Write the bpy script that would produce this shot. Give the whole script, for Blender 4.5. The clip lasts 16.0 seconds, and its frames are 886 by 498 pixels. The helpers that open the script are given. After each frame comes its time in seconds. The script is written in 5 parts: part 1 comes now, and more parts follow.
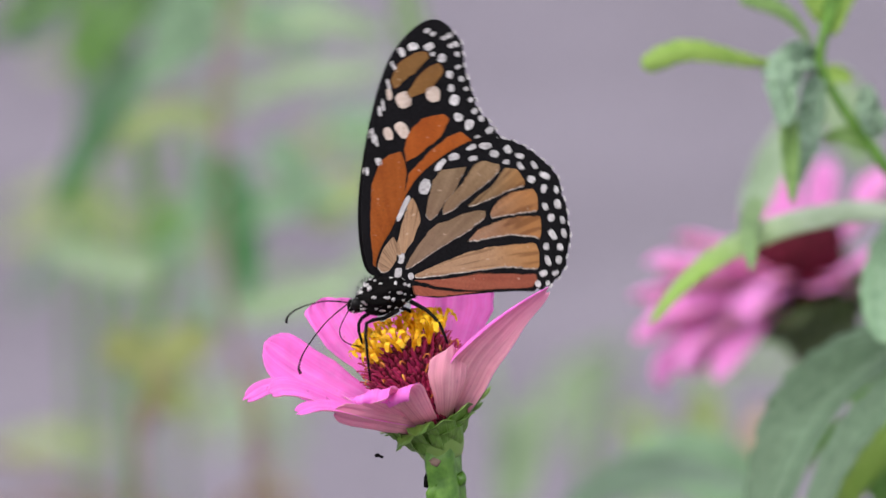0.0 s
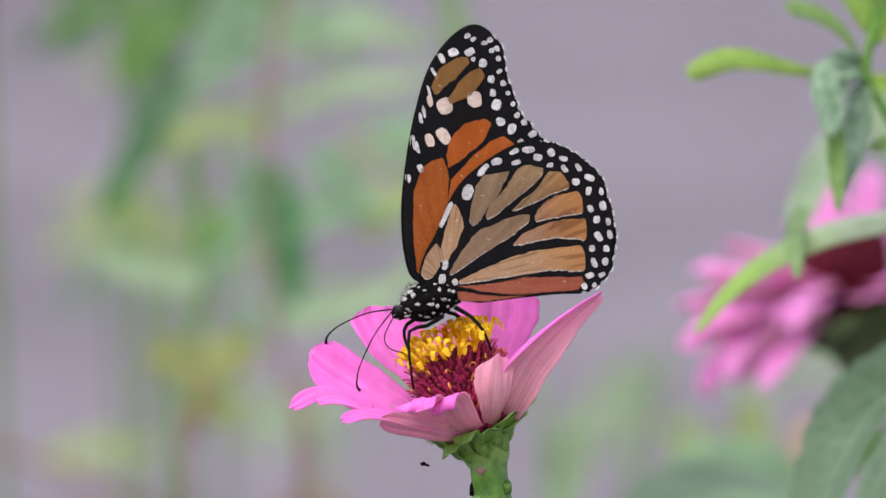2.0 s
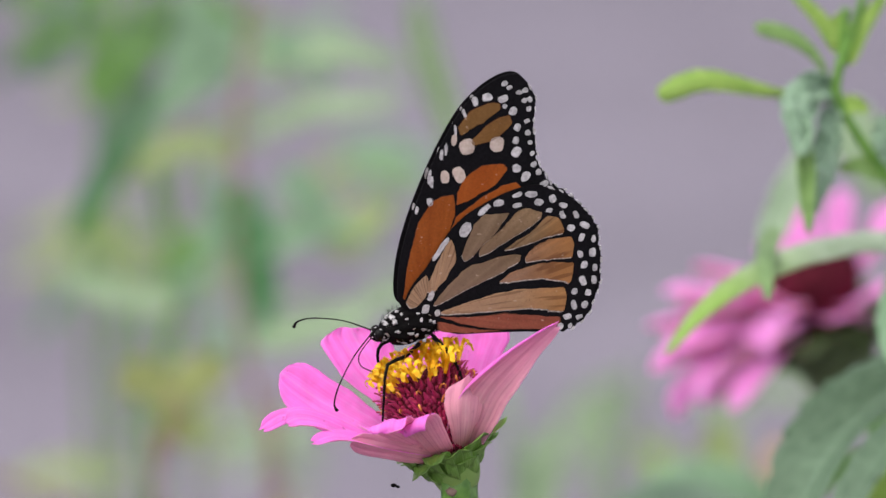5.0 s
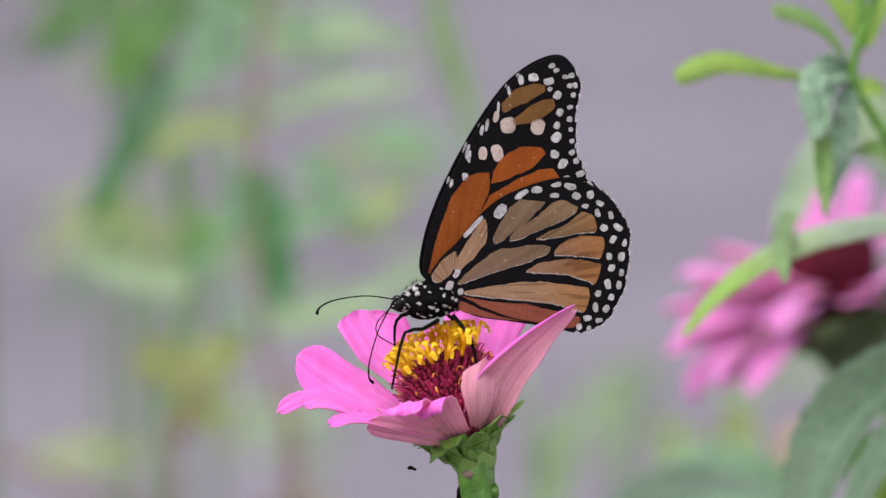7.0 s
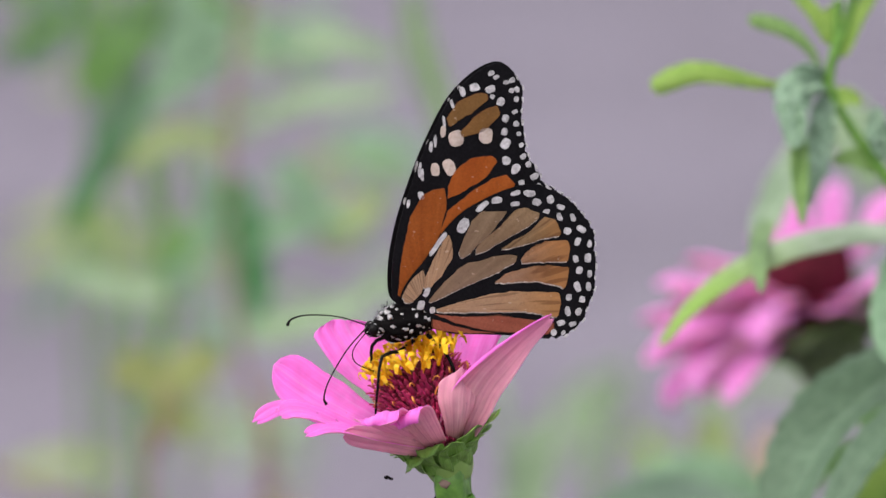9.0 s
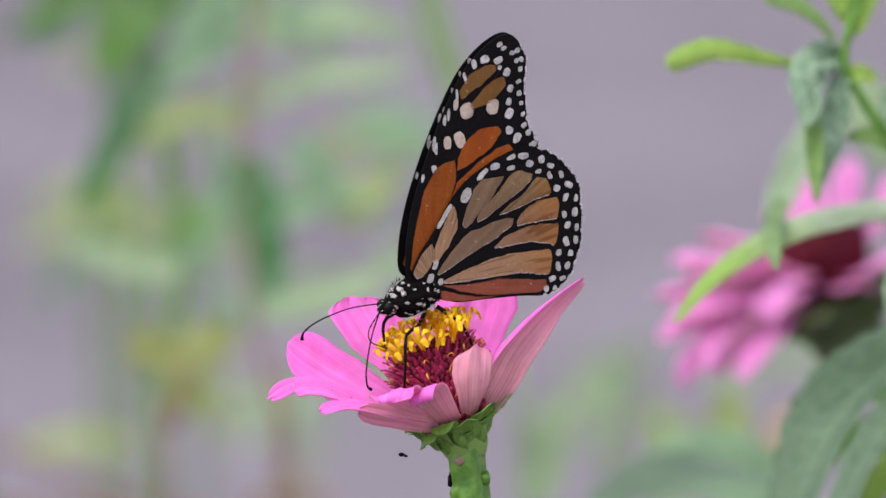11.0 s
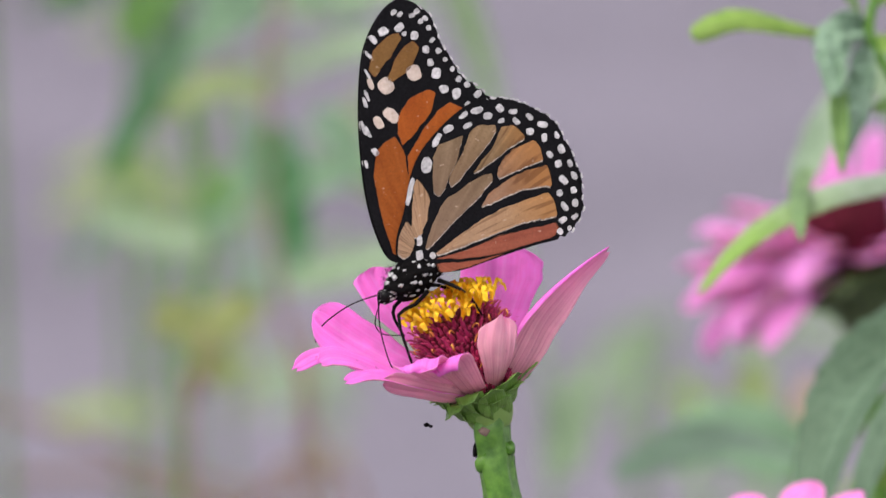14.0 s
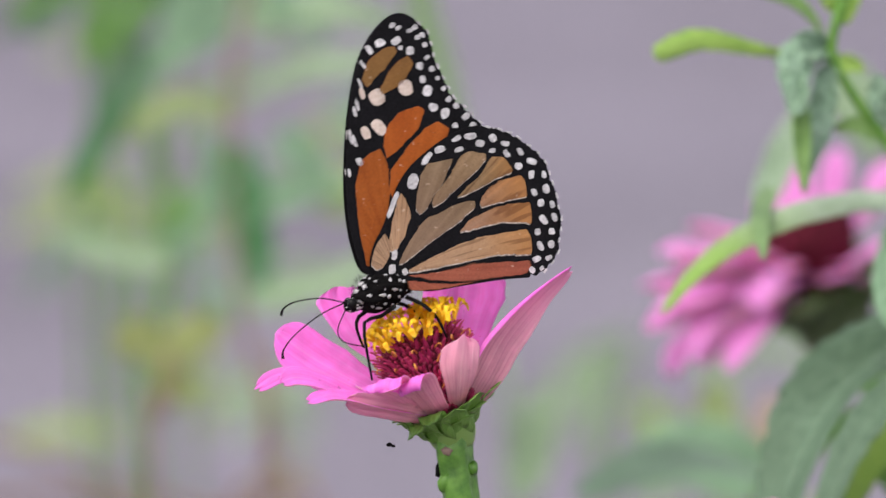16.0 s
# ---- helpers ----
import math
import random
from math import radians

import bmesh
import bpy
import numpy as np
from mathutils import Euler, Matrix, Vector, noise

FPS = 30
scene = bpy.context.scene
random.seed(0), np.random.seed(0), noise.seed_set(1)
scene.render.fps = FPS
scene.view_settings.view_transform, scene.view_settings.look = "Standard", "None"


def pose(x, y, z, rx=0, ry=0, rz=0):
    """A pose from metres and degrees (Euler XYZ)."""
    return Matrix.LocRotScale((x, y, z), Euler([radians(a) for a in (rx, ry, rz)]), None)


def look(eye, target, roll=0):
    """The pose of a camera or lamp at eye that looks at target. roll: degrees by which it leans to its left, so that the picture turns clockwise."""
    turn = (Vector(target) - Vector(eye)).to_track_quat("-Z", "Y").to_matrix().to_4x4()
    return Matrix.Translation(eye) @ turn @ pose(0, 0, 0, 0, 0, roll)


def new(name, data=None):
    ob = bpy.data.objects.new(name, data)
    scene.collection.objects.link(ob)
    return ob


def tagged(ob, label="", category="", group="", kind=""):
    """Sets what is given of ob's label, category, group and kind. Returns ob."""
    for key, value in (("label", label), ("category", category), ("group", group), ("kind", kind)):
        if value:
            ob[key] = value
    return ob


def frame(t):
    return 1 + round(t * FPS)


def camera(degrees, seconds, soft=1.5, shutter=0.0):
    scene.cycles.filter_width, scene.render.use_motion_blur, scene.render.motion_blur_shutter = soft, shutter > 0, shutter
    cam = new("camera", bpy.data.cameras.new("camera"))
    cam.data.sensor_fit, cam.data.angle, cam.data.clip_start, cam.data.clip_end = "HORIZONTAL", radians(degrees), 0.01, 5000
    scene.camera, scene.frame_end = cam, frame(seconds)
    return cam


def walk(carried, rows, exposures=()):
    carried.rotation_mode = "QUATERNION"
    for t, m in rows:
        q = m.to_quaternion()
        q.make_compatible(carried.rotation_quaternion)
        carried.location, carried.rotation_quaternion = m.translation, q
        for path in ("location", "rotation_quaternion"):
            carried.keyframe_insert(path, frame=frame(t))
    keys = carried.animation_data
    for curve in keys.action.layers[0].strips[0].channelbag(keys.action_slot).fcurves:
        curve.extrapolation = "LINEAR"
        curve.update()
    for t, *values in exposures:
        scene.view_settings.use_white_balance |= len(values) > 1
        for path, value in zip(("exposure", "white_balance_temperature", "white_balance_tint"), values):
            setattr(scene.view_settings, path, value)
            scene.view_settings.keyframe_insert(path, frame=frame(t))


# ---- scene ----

# ---- camera: a long lens on a tripod that pans after the flower ----
REACH = 1.6                      # metres from the lens to the flower
UNIT = 0.000109                  # one unit on the flower's plane
TILT = 8.0                       # degrees by which the camera looks down
EYE = Vector((0.0, -REACH * math.cos(radians(TILT)), 0.9 + REACH * math.sin(radians(TILT))))
STEP = math.degrees(UNIT / REACH)

cam = camera(math.degrees(2 * math.atan(784 * UNIT / REACH)), 16.0, soft=1.5, shutter=0.5)
cam.data.dof.use_dof = True
cam.data.dof.focus_distance = REACH
cam.data.dof.aperture_fstop = 18.0

# seconds, pan and tilt in units of the flower's plane
PAN = [(0, 0, 0), (0.5, 5, 21), (1, -26, 35), (1.5, 28, 5), (2, 82, 15), (2.2, 86, 32), (2.5, 65, 77), (3, 33, 92), (3.5, 40, 69),
       (4, 48, 75), (4.2, 40, 58), (4.8, 30, 52), (5.6, 26, 58), (6.3, 29, 55), (6.5, 36, 47), (7, 59, 22), (7.5, 39, 21),
       (8, 25, 18), (8.5, -3, -8), (9, 17, 39), (9.2, 5, 38), (9.8, 8, 22), (10.6, 34, 2), (11.3, 45, -2), (11.5, 42, 9),
       (12, 30, -13), (12.5, 0, -39), (13, 21, -86), (13.2, 31, -116), (13.3, 45, -117), (13.5, 76, -102),
       (13.7, 94, -88), (14, 88, -54), (14.2, 75, -44), (14.5, 33, -34), (15, 24, -50), (15.2, 32, -56), (15.5, 36, -44), (15.7, 45, -34), (16, 21, -19)]
walk(cam, [(t, pose(*EYE, 90 - TILT + v * STEP, 0, u * STEP)) for t, u, v in PAN])


def spot(u, v, d=REACH):
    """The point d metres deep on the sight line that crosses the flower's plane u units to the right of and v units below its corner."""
    x, y = (u - 784) * UNIT / REACH, (441 - v) * UNIT / REACH
    a = radians(TILT)
    return EYE + d * (Vector((0, math.cos(a), -math.sin(a))) + Vector((x, 0, 0)) + y * Vector((0, math.sin(a), math.cos(a))))


# ---- light: a bright overcast sky ----
world = bpy.data.worlds.new("overcast_sky")
scene.world = world
world.use_nodes = True
sky = world.node_tree.nodes.new("ShaderNodeTexSky")
sky.sky_type = "NISHITA"
sky.sun_disc = False
sky.sun_elevation, sky.sun_rotation = radians(51), radians(216)
sky.air_density, sky.dust_density, sky.ozone_density = 1.0, 4.0, 1.0
haze = world.node_tree.nodes.new("ShaderNodeMix")
haze.data_type = "RGBA"
haze.inputs[0].default_value = 0.6
haze.inputs[7].default_value = (8.35, 7.95, 8.55, 1)
world.node_tree.links.new(sky.outputs[0], haze.inputs[6])
world.node_tree.links.new(haze.outputs[2], world.node_tree.nodes["Background"].inputs[0])
world.node_tree.nodes["Background"].inputs[1].default_value = 0.113
sun_data = bpy.data.lights.new("sun", "SUN")
sun_data.energy, sun_data.angle, sun_data.color = 1.5, radians(55), (1.0, 0.97, 0.93)
sun = new("sun", sun_data)
sun.matrix_world = look((-2.2, -3.0, 5.1), (0, 0, 0.5))
scene.view_settings.exposure = 0.75


# ---- materials ----
def material(name, rough=0.6, through_light=0.0, spec=0.4):
    m = bpy.data.materials.new(name)
    m.use_nodes = True
    t = m.node_tree
    b = t.nodes["Principled BSDF"]
    b.inputs["Roughness"].default_value = rough
    b.inputs["Specular IOR Level"].default_value = spec
    if through_light:
        mix = t.nodes.new("ShaderNodeMixShader")
        tr = t.nodes.new("ShaderNodeBsdfTranslucent")
        mix.inputs[0].default_value = through_light
        t.links.new(b.outputs[0], mix.inputs[1])
        t.links.new(tr.outputs[0], mix.inputs[2])
        t.links.new(mix.outputs[0], t.nodes["Material Output"].inputs[0])
    return m


def node(m, kind, **values):
    n = m.node_tree.nodes.new(kind)
    for key, value in values.items():
        n.inputs[key].default_value = value
    return n


def coords(m, which="Object", scale=(1, 1, 1)):
    c = node(m, "ShaderNodeTexCoord")
    p = node(m, "ShaderNodeMapping", Scale=scale)
    m.node_tree.links.new(c.outputs[which], p.inputs[0])
    return p.outputs[0]


def grain(m, vector, scale, detail=4.0, rough=0.55):
    n = node(m, "ShaderNodeTexNoise", Scale=scale, Detail=detail, Roughness=rough)
    m.node_tree.links.new(vector, n.inputs["Vector"])
    return n.outputs["Fac"]


def ramp(m, value, stops):
    r = node(m, "ShaderNodeValToRGB")
    e = r.color_ramp.elements
    while len(e) < len(stops):
        e.new(0.5)
    for el, (at, colour) in zip(e, stops):
        el.position, el.color = at, (*colour, 1)
    m.node_tree.links.new(value, r.inputs[0])
    return r.outputs[0]


def blend(m, a, b, fac, mode="MIX"):
    x = node(m, "ShaderNodeMix")
    x.data_type, x.blend_type = "RGBA", mode
    for socket, value in ((x.inputs[0], fac), (x.inputs[6], a), (x.inputs[7], b)):
        if isinstance(value, (float, int)):
            socket.default_value = value
        elif isinstance(value, tuple):
            socket.default_value = (*value, 1)
        else:
            m.node_tree.links.new(value, socket)
    return x.outputs[2]


def paint(m, colour, bump=None, depth=0.0002, strength=0.4):
    b = m.node_tree.nodes["Principled BSDF"]
    m.node_tree.links.new(colour, b.inputs["Base Color"])
    for n in m.node_tree.nodes:
        if n.bl_idname == "ShaderNodeBsdfTranslucent":
            m.node_tree.links.new(colour, n.inputs["Color"])
    if bump is not None:
        k = node(m, "ShaderNodeBump", Strength=strength, Distance=depth)
        m.node_tree.links.new(bump, k.inputs["Height"])
        m.node_tree.links.new(k.outputs[0], b.inputs["Normal"])
    return m


def two_scale(name, dark, light, fine, coarse, rough=0.6, through_light=0.0, depth=0.0002, spec=0.4, strength=0.4):
    """Colour from a fine grain between dark and light, clouded by a coarse one."""
    m = material(name, rough, through_light, spec)
    v = coords(m)
    f, c = grain(m, v, fine), grain(m, v, coarse, 2.0)
    base = ramp(m, f, [(0.3, dark), (0.7, light)])
    cloud = ramp(m, c, [(0.3, (0.72, 0.72, 0.72)), (0.7, (1.15, 1.15, 1.15))])
    return paint(m, blend(m, base, cloud, 1.0, "MULTIPLY"), f, depth, strength)


def streaked(name, low, mid, high, across=22.0, along=1.6, rough=0.55, through_light=0.2, tip=None):
    """Streaks along the length of a petal or leaf (UV: x along, y across)."""
    m = material(name, rough, through_light)
    v = coords(m, "UV", (along, across, 1))
    f = grain(m, v, 1.0, 5.0)
    cloud = grain(m, coords(m, "Object"), 180.0, 3.0)
    base = ramp(m, f, [(0.25, low), (0.5, mid), (0.78, high)])
    shade = ramp(m, cloud, [(0.3, (0.85, 0.85, 0.85)), (0.7, (1.12, 1.12, 1.12))])
    colour = blend(m, base, shade, 1.0, "MULTIPLY")
    if tip:
        sep = node(m, "ShaderNodeSeparateXYZ")
        m.node_tree.links.new(coords(m, "UV"), sep.inputs[0])
        reach = ramp(m, sep.outputs[0], [(0.35, (0, 0, 0)), (1.0, (0.8, 0.8, 0.8))])
        colour = blend(m, colour, tip, reach)
    # brown specks of age, and a lighter thin margin
    speck = ramp(m, grain(m, coords(m), 520.0, 2.0, 0.4), [(0.71, (0, 0, 0)), (0.78, (0.45, 0.45, 0.45))])
    colour = blend(m, colour, tuple(0.45 * c for c in low), speck)
    part_uv = node(m, "ShaderNodeSeparateXYZ")
    m.node_tree.links.new(coords(m, "UV"), part_uv.inputs[0])
    margin = ramp(m, part_uv.outputs[1], [(0.0, (0.5, 0.5, 0.5)), (0.035, (0, 0, 0)), (0.965, (0, 0, 0)), (1.0, (0.5, 0.5, 0.5))])
    colour = blend(m, colour, high, margin)
    return paint(m, colour, f, 0.0004, 0.6)


def veined(name, dark, light, vein, rough=0.5, through_light=0.2, ribs=7.0, depth=0.0006, tip=None):
    """A leaf with side veins (UV: x along, y across, the midrib at 0.5); tip: the colour that it turns to at its end."""
    m = material(name, rough, through_light)
    sep = node(m, "ShaderNodeSeparateXYZ")
    m.node_tree.links.new(coords(m, "UV"), sep.inputs[0])
    across = node(m, "ShaderNodeMath")
    across.operation = "SUBTRACT"
    across.inputs[1].default_value = 0.5
    m.node_tree.links.new(sep.outputs[1], across.inputs[0])
    off = node(m, "ShaderNodeMath")
    off.operation = "ABSOLUTE"
    m.node_tree.links.new(across.outputs[0], off.inputs[0])
    lean = node(m, "ShaderNodeMath")
    lean.operation = "SUBTRACT"
    m.node_tree.links.new(sep.outputs[0], lean.inputs[0])
    m.node_tree.links.new(off.outputs[0], lean.inputs[1])
    times = node(m, "ShaderNodeMath")
    times.operation = "MULTIPLY"
    times.inputs[1].default_value = ribs * 2 * math.pi
    m.node_tree.links.new(lean.outputs[0], times.inputs[0])
    wave = node(m, "ShaderNodeMath")
    wave.operation = "SINE"
    m.node_tree.links.new(times.outputs[0], wave.inputs[0])
    side = ramp(m, wave.outputs[0], [(0.82, (0, 0, 0)), (0.99, (1, 1, 1))])
    mid = ramp(m, off.outputs[0], [(0.012, (1, 1, 1)), (0.04, (0, 0, 0))])
    f = grain(m, coords(m), 420.0, 5.0)
    c = grain(m, coords(m), 60.0, 2.0)
    base = ramp(m, f, [(0.3, dark), (0.7, light)])
    base = blend(m, base, ramp(m, c, [(0.3, (0.75, 0.78, 0.7)), (0.7, (1.15, 1.12, 1.1))]), 1.0, "MULTIPLY")
    both = blend(m, side, mid, 1.0, "LIGHTEN")
    k = node(m, "ShaderNodeMath")
    k.operation = "MULTIPLY"
    k.inputs[1].default_value = 0.45
    m.node_tree.links.new(both, k.inputs[0])
    colour = blend(m, base, vein, k.outputs[0])
    if tip:
        colour = blend(m, colour, blend(m, tip, base, 0.25), ramp(m, sep.outputs[0], [(0.40, (0, 0, 0)), (0.72, (1, 1, 1))]))
    return paint(m, colour, wave.outputs[0], depth, 0.4)


def scaled_wing(name, low, mid, high, pale=None, edge=None, rough=0.75):
    """Wing scales: streaks that radiate from the hinge, at the mesh's origin; pale: the colour that they fade to near it; edge: the colour towards the outer margin."""
    m = material(name, rough, 0.12, 0.2)
    sep = node(m, "ShaderNodeSeparateXYZ")
    m.node_tree.links.new(coords(m), sep.inputs[0])
    ang = node(m, "ShaderNodeMath")
    ang.operation = "ARCTAN2"
    m.node_tree.links.new(sep.outputs[2], ang.inputs[0])
    m.node_tree.links.new(sep.outputs[0], ang.inputs[1])
    ray = node(m, "ShaderNodeCombineXYZ")
    m.node_tree.links.new(ang.outputs[0], ray.inputs[0])
    far = node(m, "ShaderNodeVectorMath")
    far.operation = "LENGTH"
    m.node_tree.links.new(coords(m), far.inputs[0])
    k = node(m, "ShaderNodeMath")
    k.operation = "MULTIPLY"
    k.inputs[1].default_value = 4.0
    m.node_tree.links.new(far.outputs[1], k.inputs[0])
    m.node_tree.links.new(k.outputs[0], ray.inputs[1])
    f = grain(m, ray.outputs[0], 11.0, 2.0)
    fine = grain(m, coords(m), 2600.0, 3.0)
    wide = grain(m, coords(m), 130.0, 3.0)
    base = blend(m, ramp(m, wide, [(0.3, low), (0.5, mid), (0.72, high)]), ramp(m, f, [(0.28, low), (0.5, mid), (0.72, high)]), 0.6)
    base = blend(m, base, ramp(m, fine, [(0.3, (0.86, 0.86, 0.86)), (0.7, (1.1, 1.1, 1.1))]), 1.0, "MULTIPLY")
    own = node(m, "ShaderNodeObjectInfo")
    base = blend(m, base, ramp(m, own.outputs["Random"], [(0.0, (0.84, 0.86, 0.92)), (0.5, (1.0, 1.0, 1.0)), (1.0, (1.12, 1.04, 0.96))]), 1.0, "MULTIPLY")
    if pale:
        near = node(m, "ShaderNodeMath")
        near.operation = "MULTIPLY"
        near.inputs[1].default_value = 1 / 0.036
        m.node_tree.links.new(far.outputs[1], near.inputs[0])
        base = blend(m, base, pale, ramp(m, near.outputs[0], [(0.25, (0.45, 0.45, 0.45)), (0.75, (0, 0, 0))]))
    if edge:
        out = node(m, "ShaderNodeMath")
        out.operation = "MULTIPLY"
        out.inputs[1].default_value = 1 / 0.030
        m.node_tree.links.new(sep.outputs[0], out.inputs[0])
        base = blend(m, base, blend(m, edge, base, 0.3), ramp(m, out.outputs[0], [(0.60, (0, 0, 0)), (0.86, (1, 1, 1))]))
        # thin creases that run out from the hinge, their light and shade painted as lines
        crease_shade = grain(m, ray.outputs[0], 24.0, 1.0, 0.3)
        base = blend(m, base, ramp(m, crease_shade, [(0.34, (0.50, 0.44, 0.40)), (0.42, (1.0, 1.0, 1.0)), (0.60, (1.0, 1.0, 1.0)), (0.68, (1.30, 1.26, 1.2))]), 0.75, "MULTIPLY")
    dust = ramp(m, grain(m, coords(m), 1500.0, 4.0, 0.7), [(0.60, (0, 0, 0)), (0.74, (0.45, 0.45, 0.45))])
    base = blend(m, base, (0.05, 0.03, 0.02), dust)
    # lost scales: small pale flecks and scratches
    fleck = ramp(m, grain(m, coords(m, "Object", (1, 1, 1.5)), 700.0, 2.0, 0.4), [(0.69, (0, 0, 0)), (0.77, (0.4, 0.4, 0.4))])
    base = blend(m, base, (0.72, 0.55, 0.42), fleck)
    folds = node(m, "ShaderNodeMath")
    folds.operation = "MULTIPLY_ADD"
    folds.inputs[1].default_value = 3.0
    m.node_tree.links.new(f, folds.inputs[0])
    m.node_tree.links.new(fine, folds.inputs[2])
    return paint(m, base, folds.outputs[0], 0.00010, 0.5)


WING_BLACK = two_scale("wing_black", (0.0020, 0.0020, 0.0024), (0.0075, 0.0070, 0.0085), 1800, 120, 0.7, 0, 0.00006, 0.09)
UNDER_BUFF = scaled_wing("hindwing_buff", (0.250, 0.138, 0.064), (0.370, 0.212, 0.100), (0.460, 0.298, 0.168), (0.340, 0.235, 0.165), (0.36, 0.165, 0.050))
UNDER_GREY = scaled_wing("hindwing_grey_buff", (0.130, 0.082, 0.040), (0.200, 0.130, 0.067), (0.290, 0.195, 0.112), (0.230, 0.150, 0.112))
UNDER_OCHRE = scaled_wing("hindwing_ochre", (0.150, 0.092, 0.042), (0.225, 0.140, 0.068), (0.300, 0.195, 0.105), None, (0.37, 0.165, 0.045))
UNDER_TAN = scaled_wing("hindwing_tan", (0.230, 0.112, 0.050), (0.315, 0.160, 0.076), (0.400, 0.235, 0.130), (0.31, 0.19, 0.145), (0.37, 0.160, 0.045))
UNDER_RED = scaled_wing("hindwing_rust", (0.182, 0.050, 0.029), (0.252, 0.073, 0.044), (0.301, 0.106, 0.064))
UNDER_ORANGE = scaled_wing("forewing_rust", (0.228, 0.050, 0.006), (0.292, 0.072, 0.009), (0.352, 0.098, 0.016))
UNDER_OLIVE = scaled_wing("forewing_tip_brown", (0.133, 0.066, 0.020), (0.187, 0.094, 0.027), (0.226, 0.117, 0.039))
UPPER_FORE = scaled_wing("upper_forewing_orange", (0.305, 0.080, 0.012), (0.397, 0.114, 0.020), (0.475, 0.152, 0.034))
UPPER_HIND = scaled_wing("upper_hindwing_orange", (0.360, 0.116, 0.014), (0.462, 0.165, 0.022), (0.540, 0.216, 0.045))
UPPER_TIP = scaled_wing("upper_tip_brown", (0.11, 0.030, 0.008), (0.16, 0.044, 0.012), (0.22, 0.062, 0.017))
SPOT_WHITE = two_scale("spot_white", (0.30, 0.29, 0.29), (0.62, 0.60, 0.60), 1500, 200, 0.8, 0, 0.00004)
RIM_PALE = two_scale("rim_pale", (0.10, 0.08, 0.07), (0.72, 0.64, 0.56), 2500, 300, 0.8, 0, 0.00004)
RIM_DARK = two_scale("rim_dark_brown", (0.06, 0.016, 0.005), (0.13, 0.035, 0.009), 2500, 300, 0.8, 0, 0.00004)
SPOT_CREAM = two_scale("spot_cream", (0.468, 0.323, 0.204), (0.595, 0.442, 0.315), 1500, 200, 0.8, 0, 0.00004)
WING_FUR = two_scale("wing_fur_brown", (0.05, 0.026, 0.014), (0.16, 0.085, 0.045), 900, 200, 0.8, 0, 0.0001, 0.1)
SPOT_PALE = two_scale("spot_pale_pink", (0.476, 0.374, 0.306), (0.612, 0.510, 0.442), 1500, 200, 0.8, 0, 0.00004)
BODY_BLACK = two_scale("body_black", (0.001, 0.001, 0.001), (0.006, 0.005, 0.005), 2200, 300, 0.8, 0, 0.0003, 0.08, 0.8)
LEG_BLACK = two_scale("leg_black", (0.0012, 0.001, 0.001), (0.004, 0.003, 0.003), 1500, 200, 0.6, 0, 0.00005, 0.1)
EYE_BLACK = two_scale("eye_black", (0.002, 0.002, 0.002), (0.006, 0.005, 0.005), 3000, 300, 0.3, 0, 0.00003, 0.15)
PETAL_TOP = streaked("petal_pink", (0.92, 0.18, 0.70), (0.97, 0.25, 0.84), (0.98, 0.38, 0.90), 12, 0.8, 0.5, 0.5)
PETAL_UNDER = streaked("petal_underside", (0.54, 0.20, 0.27), (0.77, 0.40, 0.44), (0.88, 0.60, 0.57), 16, 0.5, 0.6, 0.40, (0.80, 0.34, 0.50))
PETAL_PALE = streaked("petal_pale_pink", (0.80, 0.17, 0.53), (0.89, 0.30, 0.69), (0.93, 0.46, 0.80), 10, 1.2, 0.5, 0.4)
ROSE_TOP = streaked("petal_rose", (0.82, 0.23, 0.68), (0.90, 0.38, 0.82), (0.95, 0.57, 0.91), 14, 1.2, 0.5, 0.4)
ROSE_UNDER = streaked("petal_rose_underside", (0.56, 0.20, 0.32), (0.76, 0.40, 0.50), (0.86, 0.58, 0.62), 20, 0.8, 0.6, 0.35)
CHAFF = two_scale("chaff_maroon", (0.26, 0.014, 0.05), (0.64, 0.06, 0.20), 600, 150, 0.45, 0.1, 0.0003)
CONE_DARK = two_scale("cone_maroon", (0.035, 0.005, 0.009), (0.10, 0.011, 0.022), 900, 200, 0.8, 0, 0.0004, 0.06)
BUD_MAROON = two_scale("bud_crimson", (0.10, 0.008, 0.022), (0.42, 0.030, 0.10), 420, 150, 0.55, 0.1, 0.0003, 0.2)
FLORET = two_scale("floret_yellow", (0.96, 0.58, 0.012), (0.99, 0.80, 0.06), 900, 200, 0.45, 0.5, 0.0002)
FLORET_RED = two_scale("floret_amber", (0.55, 0.14, 0.04), (0.82, 0.42, 0.07), 900, 200, 0.5, 0.1, 0.0002)
# bract green darkened to paint the shade on the second zinnia's cup
BRACT_SHADED = streaked("bract_shaded_olive", (0.030, 0.050, 0.014), (0.065, 0.10, 0.030), (0.11, 0.15, 0.06), 18, 1.5, 0.5, 0.05)
BRACT = streaked("bract_green", (0.06, 0.14, 0.014), (0.125, 0.26, 0.034), (0.26, 0.38, 0.11), 18, 1.5, 0.45, 0.1)
STEM = two_scale("stem_green", (0.052, 0.15, 0.014), (0.125, 0.28, 0.036), 500, 90, 0.38, 0.05, 0.0005)
STEM_BROWN = two_scale("stem_brown", (0.14, 0.09, 0.07), (0.26, 0.18, 0.14), 400, 40, 0.7, 0, 0.0005)
LEAF_LIME = veined("leaf_lime", (0.20, 0.36, 0.06), (0.31, 0.48, 0.10), (0.42, 0.60, 0.16), 0.45, 0.3)
